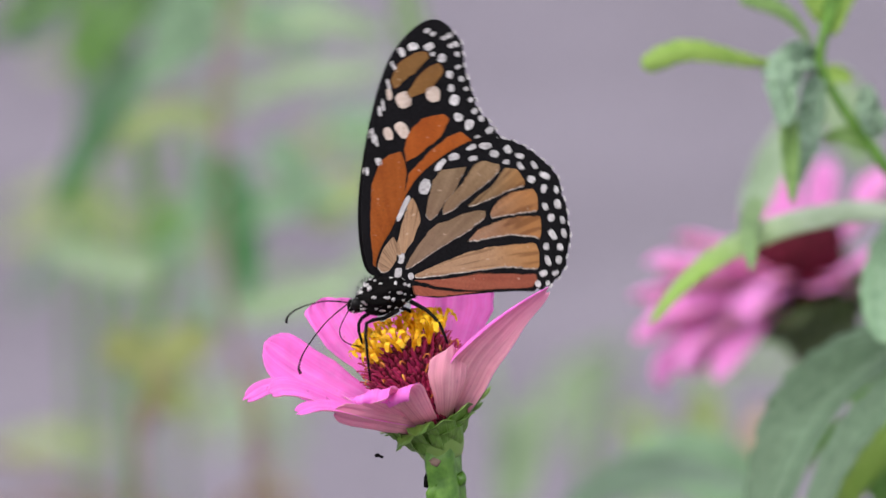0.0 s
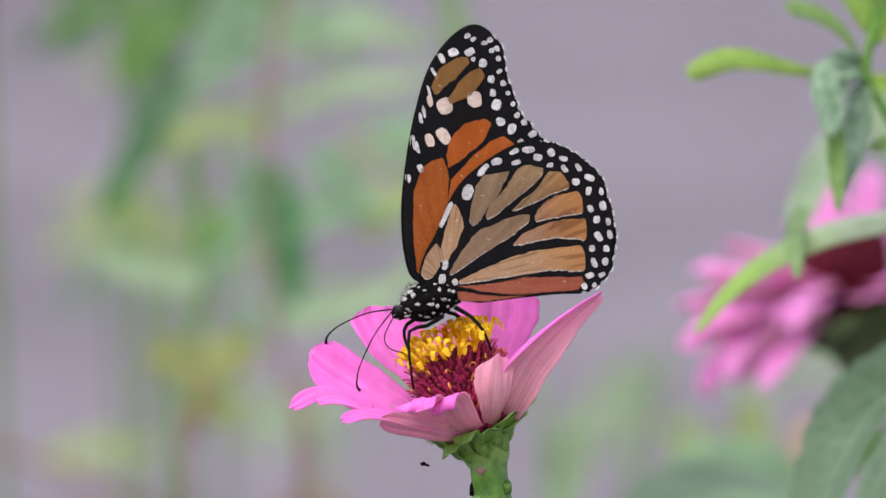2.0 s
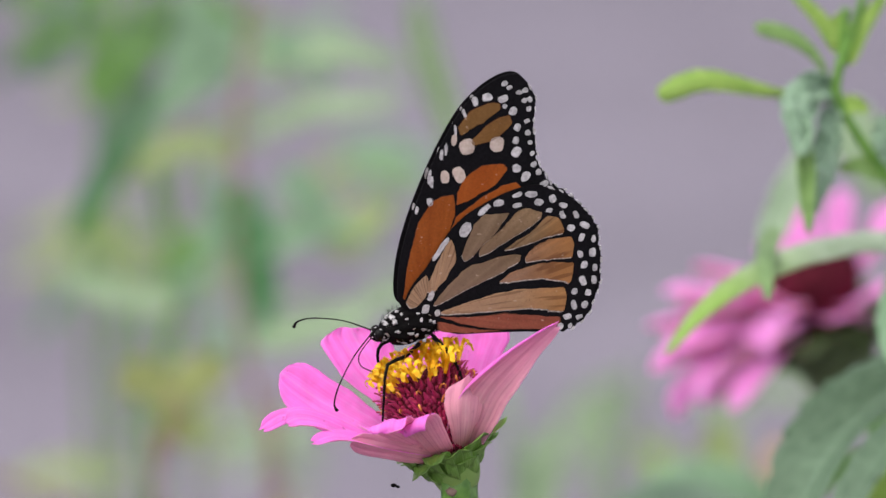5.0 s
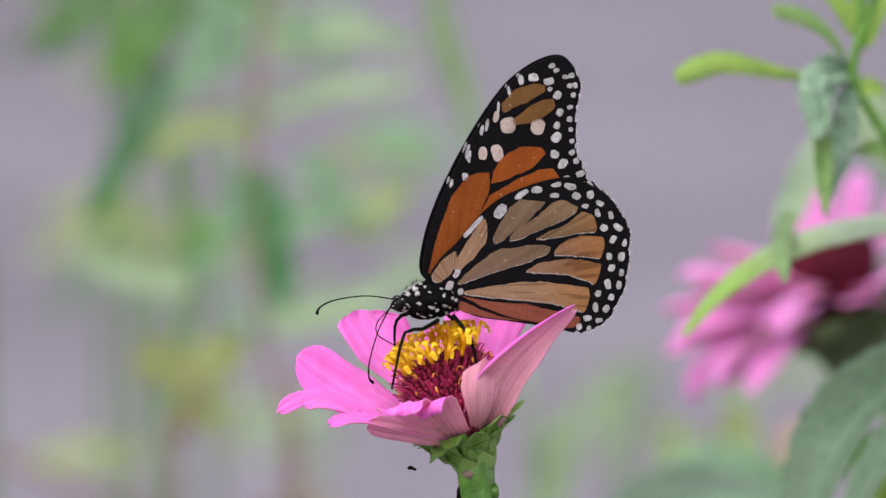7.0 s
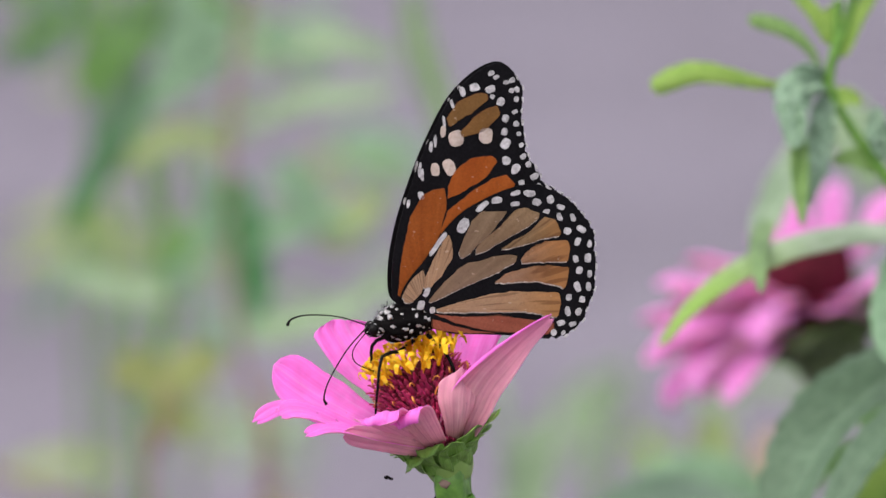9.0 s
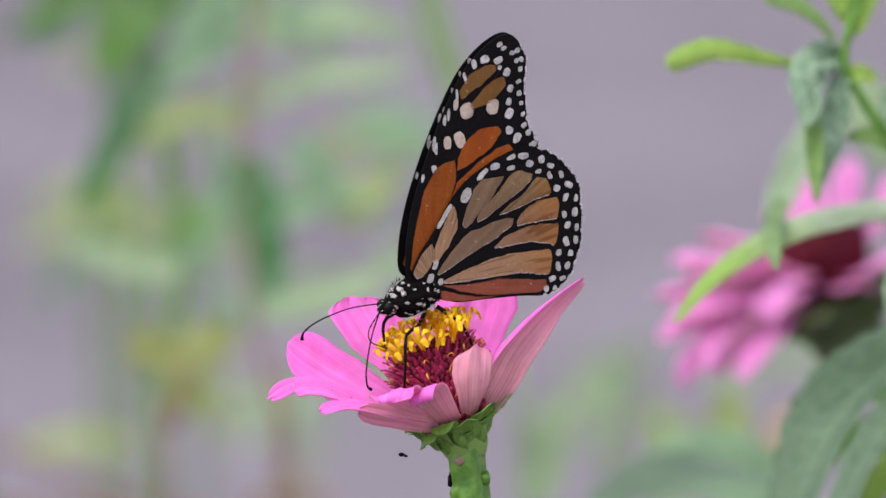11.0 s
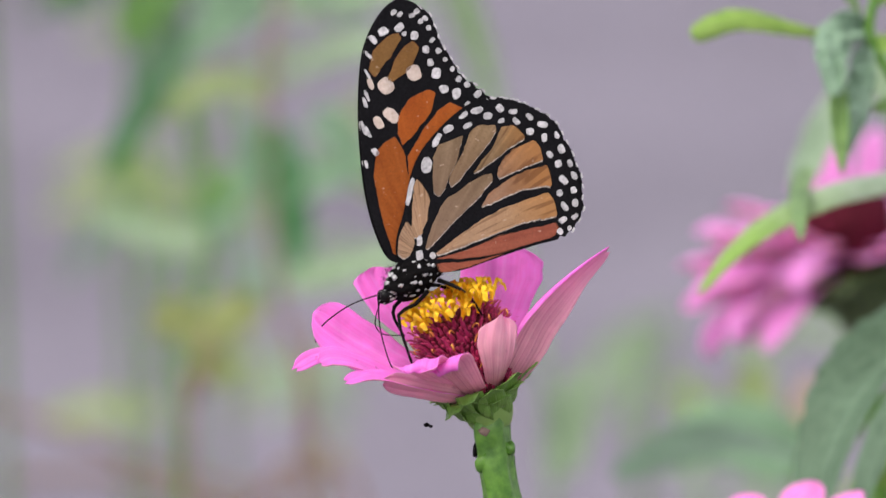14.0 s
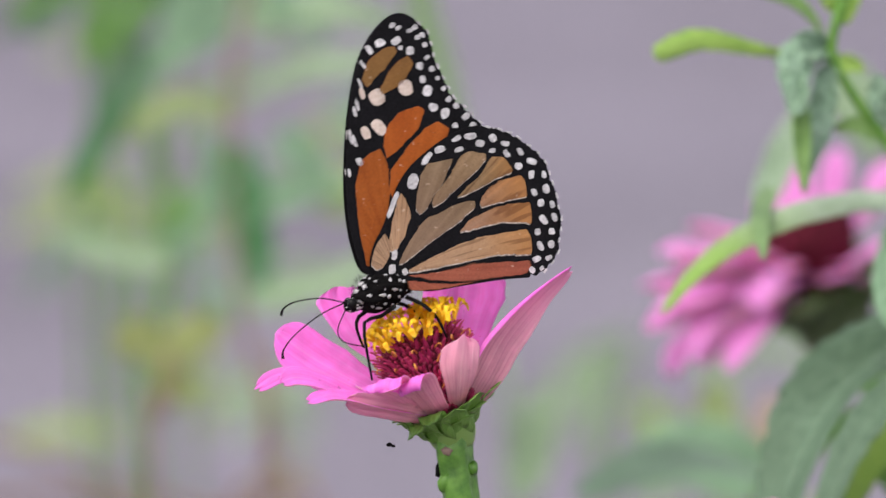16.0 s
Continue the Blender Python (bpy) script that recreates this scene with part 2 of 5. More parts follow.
LEAF_GREY = veined("leaf_grey_green", (0.15, 0.28, 0.16), (0.27, 0.43, 0.27), (0.40, 0.56, 0.42), 0.6, 0.25)
LEAF_CRINKLE = veined("leaf_crinkled_blue_green", (0.19, 0.32, 0.21), (0.33, 0.49, 0.35), (0.48, 0.63, 0.50), 0.55, 0.3)
# the pale base paints in the sky's sheen; the lime tip is the leaf's own green
LEAF_SHEEN = veined("leaf_painted_sheen_lime", (0.34, 0.46, 0.29), (0.50, 0.61, 0.46), (0.58, 0.68, 0.54), 0.35, 0.25, tip=(0.25, 0.46, 0.02))
LEAF_FRESH = veined("leaf_fresh_green", (0.13, 0.26, 0.06), (0.23, 0.39, 0.12), (0.33, 0.49, 0.21), 0.5, 0.25)
LEAF_DRY = veined("leaf_dry_peach", (0.38, 0.28, 0.19), (0.48, 0.37, 0.27), (0.52, 0.43, 0.34), 0.6, 0.2)
LEAF_OLIVE = veined("leaf_olive", (0.22, 0.30, 0.11), (0.32, 0.40, 0.18), (0.40, 0.48, 0.27), 0.6, 0.2)
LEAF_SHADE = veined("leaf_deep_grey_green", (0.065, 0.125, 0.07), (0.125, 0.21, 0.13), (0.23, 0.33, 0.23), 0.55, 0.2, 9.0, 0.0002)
LEAF_MID = veined("leaf_mid_green", (0.07, 0.19, 0.03), (0.14, 0.30, 0.06), (0.22, 0.38, 0.12), 0.5, 0.2)
LEAF_DARK = veined("leaf_dark_green", (0.030, 0.12, 0.035), (0.065, 0.22, 0.075), (0.12, 0.28, 0.11), 0.5, 0.15)
LEAF_PALE = veined("leaf_pale_green", (0.241, 0.361, 0.206), (0.327, 0.447, 0.284), (0.413, 0.516, 0.361), 0.6, 0.2)
BUD = two_scale("bud_yellow_green", (0.15, 0.19, 0.05), (0.25, 0.28, 0.10), 300, 60, 0.6, 0.1, 0.0005)


# ---- building helpers ----
def part(name, bm, mats, parent=None, label="", smooth=True):
    """Links a bmesh as one mesh object under a thing or a part."""
    me = bpy.data.meshes.new(name)
    bm.normal_update()
    bm.to_mesh(me)
    bm.free()
    for m in (mats if isinstance(mats, (list, tuple)) else [mats]):
        me.materials.append(m)
    if smooth:
        for p in me.polygons:
            p.use_smooth = True
    ob = new(name, me)
    ob.parent = parent
    if label:
        ob["label"] = label
    return ob


def shared(name, me, parent, m, label=""):
    ob = new(name, me)
    ob.parent = parent
    ob.matrix_basis = m
    if label:
        ob["label"] = label
    return ob


def curve_points(points, n, closed=False):
    """A smooth run of n steps for each stretch between the control points."""
    p = [Vector(q) for q in points]
    k, out = len(p), []
    for i in range(k if closed else k - 1):
        if closed:
            a, b, c, d = p[i - 1], p[i], p[(i + 1) % k], p[(i + 2) % k]
        else:
            a, b, c, d = p[max(i - 1, 0)], p[i], p[i + 1], p[min(i + 2, k - 1)]
        for j in range(n):
            t = j / n
            out.append(0.5 * (2 * b + (c - a) * t + (2 * a - 5 * b + 4 * c - d) * t * t + (3 * b - a - 3 * c + d) * t ** 3))
    if not closed:
        out.append(p[-1].copy())
    return out


def tube(points, radii, sides=8, smooth=4, bm=None):
    """A tapered, capped tube along control points."""
    bm = bm or bmesh.new()
    line = curve_points(points, smooth)
    rr = [radii] * len(line) if isinstance(radii, (int, float)) else np.interp(np.linspace(0, 1, len(line)), np.linspace(0, 1, len(radii)), radii).tolist()
    rings, ref = [], None
    for i, p in enumerate(line):
        d = (line[min(i + 1, len(line) - 1)] - line[max(i - 1, 0)]).normalized()
        if ref is None:
            ref = d.orthogonal().normalized()
        ref = (ref - d * ref.dot(d)).normalized()
        o = d.cross(ref)
        rings.append([bm.verts.new(p + rr[i] * (math.cos(a) * ref + math.sin(a) * o)) for a in (2 * math.pi * j / sides for j in range(sides))])
    for a, b in zip(rings, rings[1:]):
        for j in range(sides):
            bm.faces.new((a[j], a[(j + 1) % sides], b[(j + 1) % sides], b[j]))
    bm.faces.new(rings[0][::-1])
    bm.faces.new(rings[-1])
    return bm


def blob(size, at=(0, 0, 0), turn=None, cuts=3, rough=0.0, bm=None):
    """A rounded lump, uneven by rough."""
    out = bm or bmesh.new()
    got = bmesh.ops.create_icosphere(out, subdivisions=cuts, radius=1.0)["verts"]
    m = Matrix.Translation(at) @ (turn or Matrix()) @ Matrix.Diagonal((*size, 1))
    for v in got:
        k = 1 + rough * noise.noise(v.co * 2.3 + Vector(at) * 900)
        v.co = m @ (v.co * k)
    return out


def sheet(shape, nu, nv, thick):
    """A closed thin shell over shape(u, v), u and v from 0 to 1: slot 0 above, slot 1 below, UV set."""
    bm = bmesh.new()
    uv = bm.loops.layers.uv.new("UVMap")
    top, low = [], []
    grid = [[Vector(shape(i / nu, j / nv)) for j in range(nv + 1)] for i in range(nu + 1)]
    for i in range(nu + 1):
        a, b = [], []
        for j in range(nv + 1):
            du = grid[min(i + 1, nu)][j] - grid[max(i - 1, 0)][j]
            dv = grid[i][min(j + 1, nv)] - grid[i][max(j - 1, 0)]
            n = du.cross(dv)
            n = n.normalized() if n.length > 1e-12 else Vector((0, 0, 1))
            edge = min(1.0, 2.5 * min(i / nu, 1 - i / nu, j / nv, 1 - j / nv) + 0.25)
            a.append(bm.verts.new(grid[i][j] + n * thick * 0.5 * edge))
            b.append(bm.verts.new(grid[i][j] - n * thick * 0.5 * edge))
        top.append(a)
        low.append(b)

    def face(vs, cs, slot):
        f = bm.faces.new(vs)
        f.material_index = slot
        for loop, c in zip(f.loops, cs):
            loop[uv].uv = c

    for i in range(nu):
        for j in range(nv):
            cs = [(i / nu, j / nv), ((i + 1) / nu, j / nv), ((i + 1) / nu, (j + 1) / nv), (i / nu, (j + 1) / nv)]
            face((top[i][j], top[i + 1][j], top[i + 1][j + 1], top[i][j + 1]), cs, 0)
            face((low[i][j], low[i][j + 1], low[i + 1][j + 1], low[i + 1][j]), [cs[0], cs[3], cs[2], cs[1]], 1)
    ring = [(i, 0) for i in range(nu)] + [(nu, j) for j in range(nv)] + [(i, nv) for i in range(nu, 0, -1)] + [(0, j) for j in range(nv, 0, -1)]
    for (i, j), (k, q) in zip(ring, ring[1:] + ring[:1]):
        face((top[i][j], low[i][j], low[k][q], top[k][q]), [(i / nu, j / nv)] * 2 + [(k / nu, q / nv)] * 2, 0)
    return bm


def leaf_bmesh(line, width, face_to, fold=0.15, wave=0.0, teeth=0, nu=18, nv=8, blunt=0.0, seed=0.0, thick=0.0004, wide_at=0.4, blister=0.0):
    """A leaf along control points. face_to: the way its upper side looks; fold: how far its halves rise; teeth: count along a margin; blister: how lumpy it is."""
    run = curve_points(line, 8)
    up0 = Vector(face_to).normalized()

    def at(u):
        x = u * (len(run) - 1)
        i = min(int(x), len(run) - 2)
        return run[i].lerp(run[i + 1], x - i), (run[min(i + 2, len(run) - 1)] - run[max(i - 1, 0)]).normalized()

    def shape(u, v):
        p, d = at(u)
        side = d.cross(up0)
        side = side.normalized() if side.length > 1e-6 else d.orthogonal().normalized()
        up = side.cross(d)
        w = 2 * v - 1
        x = u ** (math.log(0.5) / math.log(wide_at))
        half = width / 2 * max(0.0, math.sin(math.pi * x)) ** (0.8 - 0.35 * blunt) + width * 0.02
        if teeth:
            half *= 1 + 0.05 * abs(w) * math.sin(u * teeth * 2 * math.pi)
        lift = fold * abs(w) * half + wave * half * math.sin(9 * u + 3 * w + seed) * abs(w) + 0.1 * wave * half * math.sin(31 * u + seed) * math.cos(9 * w)
        if blister:
            lift += blister * half * noise.noise(Vector((u * 11, w * 2.0, seed * 5)))
            half *= 1 + 0.18 * noise.noise(Vector((u * 9, (w > 0) * 4, seed)))
        return p - side * (w * half) + up * lift

    return sheet(shape, nu, nv, thick)


# ---- ground ----
def ground_material():
    m = material("pale_gravel", 0.9)
    v = coords(m)
    stone = node(m, "ShaderNodeTexVoronoi", Scale=60.0)
    m.node_tree.links.new(v, stone.inputs["Vector"])
    base = ramp(m, stone.outputs["Color"], [(0.1, (0.129, 0.118, 0.141)), (0.9, (0.197, 0.180, 0.215))])
    patch = ramp(m, grain(m, v, 1.3, 3.0), [(0.35, (0.80, 0.78, 0.80)), (0.65, (1.1, 1.08, 1.1))])
    colour = blend(m, base, patch, 1.0, "MULTIPLY")
    # four loose, soft-edged patches where the gravel colour is darker
    for x, y, w, h, deep in ((-0.80, 8.6, 0.34, 1.5, 0.5), (0.33, 7.9, 0.16, 0.8, 0.10), (-0.62, 6.9, 0.20, 0.5, 0.25), (-0.29, 7.6, 0.17, 0.8, 0.22)):
        spread = node(m, "ShaderNodeMapping", Location=(-x / w, -y / h, 0), Scale=(1 / w, 1 / h, 0))
        m.node_tree.links.new(v, spread.inputs[0])
        ball = node(m, "ShaderNodeTexGradient")
        ball.gradient_type = "SPHERICAL"
        m.node_tree.links.new(spread.outputs[0], ball.inputs[0])
        patch_mask = ramp(m, ball.outputs["Fac"], [(0.0, (0, 0, 0)), (0.7, (deep, deep, deep))])
        colour = blend(m, colour, (0.075, 0.06, 0.07), patch_mask)
    return paint(m, colour, stone.outputs["Distance"], 0.01, 0.6)


def ground():
    bm = bmesh.new()
    n, size = 60, 400.0
    rows = []
    for i in range(n + 1):
        row = []
        for j in range(n + 1):
            a, b = 2 * i / n - 1, 2 * j / n - 1
            x, y = size * math.copysign(abs(a) ** 3, a), size * math.copysign(abs(b) ** 3, b)
            z = 0.02 * noise.noise(Vector((x * 0.7, y * 0.7, 0))) if abs(x) + abs(y) < 60 else 0
            row.append(bm.verts.new((x, y, z)))
        rows.append(row)
    for i in range(n):
        for j in range(n):
            bm.faces.new((rows[i][j], rows[i + 1][j], rows[i + 1][j + 1], rows[i][j + 1]))
    ob = part("ground", bm, ground_material())
    return tagged(ob, "pale grey lilac gravel ground far behind the flowers", "ground", kind="structure")


ground()


# ---- zinnias ----
def petal_bmesh(length, width, rise, curl, cup=0.35, ripple=0.1, roll=0.0, twist=0.0, point=0.0, seed=0.0, start=0.0055):
    """A ray petal that leaves the head along +x. rise, curl: degrees of climb at the base and bend up to the tip; roll: how far its tip rolls; point: 1 for a tapering tip."""
    steps = 22
    spine, p, s = [], Vector((start, 0, 0.0)), length / steps
    for i in range(steps + 1):
        u = i / steps
        a = radians(rise + curl * u + roll * max(0.0, (u - 0.72) / 0.28) ** 1.5)
        spine.append((p.copy(), a))
        p = p + Vector((math.cos(a), 0, math.sin(a))) * s

    def shape(u, v):
        i = min(int(round(u * steps)), steps)
        q, a = spine[i]
        w = 2 * v - 1
        grow = min(1.0, u / 0.68)
        body = (0.27 + 0.73 * grow * grow * (3 - 2 * grow)) * (1 - max(0.0, (u - 0.72) / 0.28) ** 2.8 * 0.92)
        if point:
            grow = min(1.0, u / 0.34)
            body += point * ((0.50 + 0.50 * grow * (2 - grow)) * (1 - max(0.0, (u - 0.34) / 0.66) ** 1.2 * 0.9) - body)
        half = width / 2 * max(body, 0.05) * (1 + 0.07 * noise.noise(Vector((u * 6, seed * 7 + (w > 0) * 3, 0.5))) + 0.03 * noise.noise(Vector((u * 19, seed * 5 + (w > 0) * 3, 1.5))))
        notch = -0.035 * length * (0.6 + 0.4 * math.cos(9 * w + seed)) * (1 - min(1.0, abs(w) * 1.3)) * max(0.0, (u - 0.82) / 0.18)
        lift = cup * half * (w * w) * (1 - 0.45 * u) + ripple * half * math.sin(5.5 * w + 4 * u + seed) * u
        lift += 0.18 * half * noise.noise(Vector((u * 3.5, w * 1.6, seed * 3))) * u
        lift += 0.05 * half * math.sin(11 * w + seed) * (0.4 + 0.6 * u)
        tw = radians(twist) * (0.35 + 0.65 * u)
        across, up = w * half * math.cos(tw) - lift * math.sin(tw), w * half * math.sin(tw) + lift * math.cos(tw)
        n = Vector((-math.sin(a), 0, math.cos(a)))
        d = Vector((math.cos(a), 0, math.sin(a)))
        return q + d * notch + n * up + Vector((0, across, 0))

    return sheet(shape, steps, 12, 0.00045)


def floret_mesh(mat):
    """A disk floret: a short tube that opens into five lobes, each curled outwards."""
    bm = bmesh.new()
    n, rings = 20, []
    profile = [(0.0003, -0.001, 1.0), (0.0004, 0.0006, 1.0), (0.0006, 0.0019, 1.0), (0.0010, 0.0030, 0.84), (0.0016, 0.0036, 0.70), (0.0022, 0.0033, 0.54), (0.0026, 0.0022, 0.30)]
    for r, z, keep in profile:
        ring = []
        for j in range(n):
            mid = 2 * math.pi * (j // 4 * 4 + 1.5) / n
            a = mid + (2 * math.pi * j / n - mid) * keep
            sag = 0.00025 * (1 - keep) * abs(j % 4 - 1.5)
            ring.append(bm.verts.new((r * math.cos(a), r * math.sin(a), z + sag)))
        rings.append(ring)
    for i, (a, b) in enumerate(zip(rings, rings[1:])):
        for j in range(n):
            if i >= 2 and j % 4 == 3:
                continue
            bm.faces.new((a[j], a[(j + 1) % n], b[(j + 1) % n], b[j]))
    bmesh.ops.solidify(bm, geom=bm.faces[:], thickness=0.00042)
    me = bpy.data.meshes.new("floret")
    bm.to_mesh(me)
    bm.free()
    me.materials.append(mat)
    for p in me.polygons:
        p.use_smooth = True
    return me


def chaff_mesh(mat):
    bm = bmesh.new()
    rows = [(-0.0012, 0.0003, 0), (0.0, 0.0007, 0.0002), (0.0015, 0.0006, 0.0003), (0.0028, 0.00035, 0.0008), (0.0036, 0.00008, 0.0014)]
    last = None
    for z, w, x in rows:
        ring = [bm.verts.new((x, -w, z)), bm.verts.new((x + 0.0003, 0, z)), bm.verts.new((x, w, z)), bm.verts.new((x - 0.0002, 0, z))]
        if last:
            for j in range(4):
                bm.faces.new((last[j], last[(j + 1) % 4], ring[(j + 1) % 4], ring[j]))
        last = ring
    me = bpy.data.meshes.new("chaff")
    bm.to_mesh(me)
    bm.free()
    me.materials.append(mat)
    for p in me.polygons:
        p.use_smooth = True
    return me


def curl_mesh(mat):
    """A thin curled style between the scales."""
    bm = tube([(0, 0, -0.0006), (0.0002, 0, 0.0012), (0.0010, 0, 0.0022), (0.0019, 0, 0.0019), (0.0019, 0, 0.0011)], [0.00030, 0.00026, 0.00026, 0.00024, 0.00016], 6, 3)
    me = bpy.data.meshes.new("style")
    bm.to_mesh(me)
    bm.free()
    me.materials.append(mat)
    for p in me.polygons:
        p.use_smooth = True
    return me


FLORET_YELLOW, STYLE_CURL, CHAFF_SCALE = floret_mesh(FLORET), curl_mesh(FLORET_RED), chaff_mesh(CHAFF)


def zinnia(name, base, turn, petals, cone_height, cone_radius, stem_line, label, yellow=34, chaff=150, lean=(0, 0, 0), skin=None, cup=1.0):
    """A zinnia: head at base, turned by turn; petals as rows of petal_bmesh values after the bearing; its stem runs on to the ground."""
    top = new(name)
    top.matrix_basis = Matrix.Translation(base) @ turn
    tagged(top, label, "flower", "zinnias")
    made = []
    for k, (bearing, drop, *shape) in enumerate(petals):
        ob = part("petal", petal_bmesh(*shape, seed=k * 1.7), list(skin) if skin else [PETAL_TOP, PETAL_UNDER], top, "" if skin else "bright pink petal with a dusty pink streaked underside")
        ob.matrix_basis = pose(0, 0, drop, 0, 0, bearing)
        made.append(ob)
    skew = Matrix.Translation((0, 0, 0)) @ pose(0, 0, 0, *lean)
    bm = bmesh.new()
    rings = []
    for i in range(13):
        u = i / 12
        r = cone_radius * (0.55 + 0.45 * math.sin(math.pi * (0.15 + 0.5 * u))) * math.sqrt(max(0.0, 1 - (max(0, u - 0.55) / 0.45) ** 2.4)) + 0.00005
        rings.append([bm.verts.new(skew @ Vector((r * math.cos(a), r * math.sin(a), cone_height * u))) for a in (2 * math.pi * j / 24 for j in range(24))])
    for a, b in zip(rings, rings[1:]):
        for j in range(24):
            bm.faces.new((a[j], a[(j + 1) % 24], b[(j + 1) % 24], b[j]))
    bm.faces.new(rings[-1])
    cone = part("cone", bm, CONE_DARK, top, "dark maroon flower cone")
    rng = random.Random(len(name) + yellow)
    # closed buds packed between the scales
    bm = bmesh.new()
    for k in range(620 if chaff > 200 else 0):
        u = 0.02 + 0.93 * (k + 0.5) / 620
        a = k * 2.39996
        r = cone_radius * (0.55 + 0.45 * math.sin(math.pi * (0.15 + 0.5 * u))) * math.sqrt(max(0.0, 1 - (max(0, u - 0.55) / 0.45) ** 2.4))
        m = skew @ pose(0, 0, cone_height * u, 0, 0, math.degrees(a)) @ pose(r, 0, 0, 0, 40 + rng.uniform(-20, 20), rng.uniform(-30, 30))
        q = rng.uniform(0.00034, 0.00060)
        blob((q, q, q * 2.2), m.translation, m.to_quaternion().to_matrix().to_4x4(), 1, 0.3, bm)
    if bm.verts:
        tagged(part("bud_cluster", bm, BUD_MAROON, cone, "crimson closed buds"), kind="stuff")
    for k in range(chaff):
        u = 0.04 + 0.86 * (k + 0.5) / chaff
        a = k * 2.39996 + rng.uniform(-0.1, 0.1)
        r = cone_radius * (0.55 + 0.45 * math.sin(math.pi * (0.15 + 0.5 * u))) * math.sqrt(max(0.0, 1 - (max(0, u - 0.55) / 0.45) ** 2.4))
        m = skew @ pose(0, 0, cone_height * u, 0, 0, math.degrees(a)) @ pose(r * 0.97, 0, 0, 0, 24 + rng.uniform(-14, 16), 0) @ pose(0, 0, 0, 0, 0, rng.uniform(-25, 25))
        if k % 5 == 3:
            shared("style", STYLE_CURL, top, m @ pose(0.0003, 0, 0.0008, 0, 25, rng.uniform(-80, 80)) @ Matrix.Scale(rng.uniform(0.5, 0.85), 4), "curled amber style")
        else:
            shared("chaff_scale", CHAFF_SCALE, top, m @ Matrix.Scale(rng.uniform(0.55, 0.95), 4))
    for k in range(yellow):
        a = k * 2.39996
        ring = k / yellow
        u = 1.0 - 0.09 * ring ** 1.5 - 0.12 * (k % 7 == 5)
        r = cone_radius * (0.42 + 0.56 * ring ** 0.6)
        m = skew @ pose(0, 0, cone_height * u + 0.0004, 0, 0, math.degrees(a)) @ pose(r, 0, 0, rng.uniform(-12, 12), 12 + 30 * ring + rng.uniform(-10, 10), rng.uniform(0, 70))
        shared("floret", FLORET_YELLOW, top, m @ Matrix.Scale(rng.uniform(0.85, 1.15), 4), "yellow star-shaped floret")
    # cup of bracts under the petals
    green = BRACT_SHADED if cup > 1 else BRACT
    for k in range(20):
        row = k // 7
        a = k * 360 / 7 + row * 24 + rng.uniform(-6, 6)
        ln = (0.0058, 0.0046, 0.0036)[row % 3] * rng.uniform(0.8, 1.25)
        z = 0.0002 - 0.0015 * row
        out = 0.0066 - 0.0010 * row
        line = [(0.0030, 0, z - 0.0036), (out, 0, z - 0.0018), (out + ln * 0.40, 0, z + 0.0006), (out + ln * 0.95, 0, z + 0.0020 - 0.0014 * (k % 3))]
        ob = part("bract", leaf_bmesh(line, 0.0056, (-0.5, 0, 1), -0.12, 0.2, 0, 10, 6, 0.6, k, 0.0004, 0.5), [green, green], top)
        ob.matrix_basis = pose(0, 0, 0, 0, 0, a) @ Matrix.Scale(cup, 4)
    inv = top.matrix_basis.inverted()
    line = [inv @ Vector(p) for p in stem_line]
    bm = tube([(0, 0, -0.0005), (0, 0, -0.0028), (0, 0, -0.0062), (0, 0, -0.0084)], [0.0056, 0.0054, 0.0046, 0.0034], 14, 4)
    part("receptacle", bm, green, top).scale = (cup, cup, cup)
    part("stem", stem_bmesh(line, 0.0036, 0.0033), STEM, top, "ridged green stem")
    return top, made


def stem_bmesh(line, r0, r1, ribs=5):
    """A ribbed stem with a few scars on it."""
    bm = bmesh.new()
    run = curve_points(line, 14)
    rings, ref = [], None
    for i, p in enumerate(run):
        d = (run[min(i + 1, len(run) - 1)] - run[max(i - 1, 0)]).normalized()
        ref = d.orthogonal().normalized() if ref is None else (ref - d * ref.dot(d)).normalized()
        o = d.cross(ref)
        r = r0 + (r1 - r0) * min(1.0, i / 34)
        ring = []
        for j in range(20):
            a = 2 * math.pi * j / 20
            k = r * (1 + 0.13 * math.cos(ribs * a) + 0.12 * noise.noise(Vector((math.cos(a), math.sin(a), p.length * 170))) + 0.05 * noise.noise(Vector((3 * math.cos(a), 3 * math.sin(a), p.length * 600))))
            ring.append(bm.verts.new(p + k * (math.cos(a) * ref + math.sin(a) * o)))
        rings.append(ring)
    for a, b in zip(rings, rings[1:]):
        for j in range(20):
            bm.faces.new((a[j], a[(j + 1) % 20], b[(j + 1) % 20], b[j]))
    bm.faces.new(rings[0][::-1])
    bm.faces.new(rings[-1])
    bmesh.ops.recalc_face_normals(bm, faces=bm.faces)
    return bm


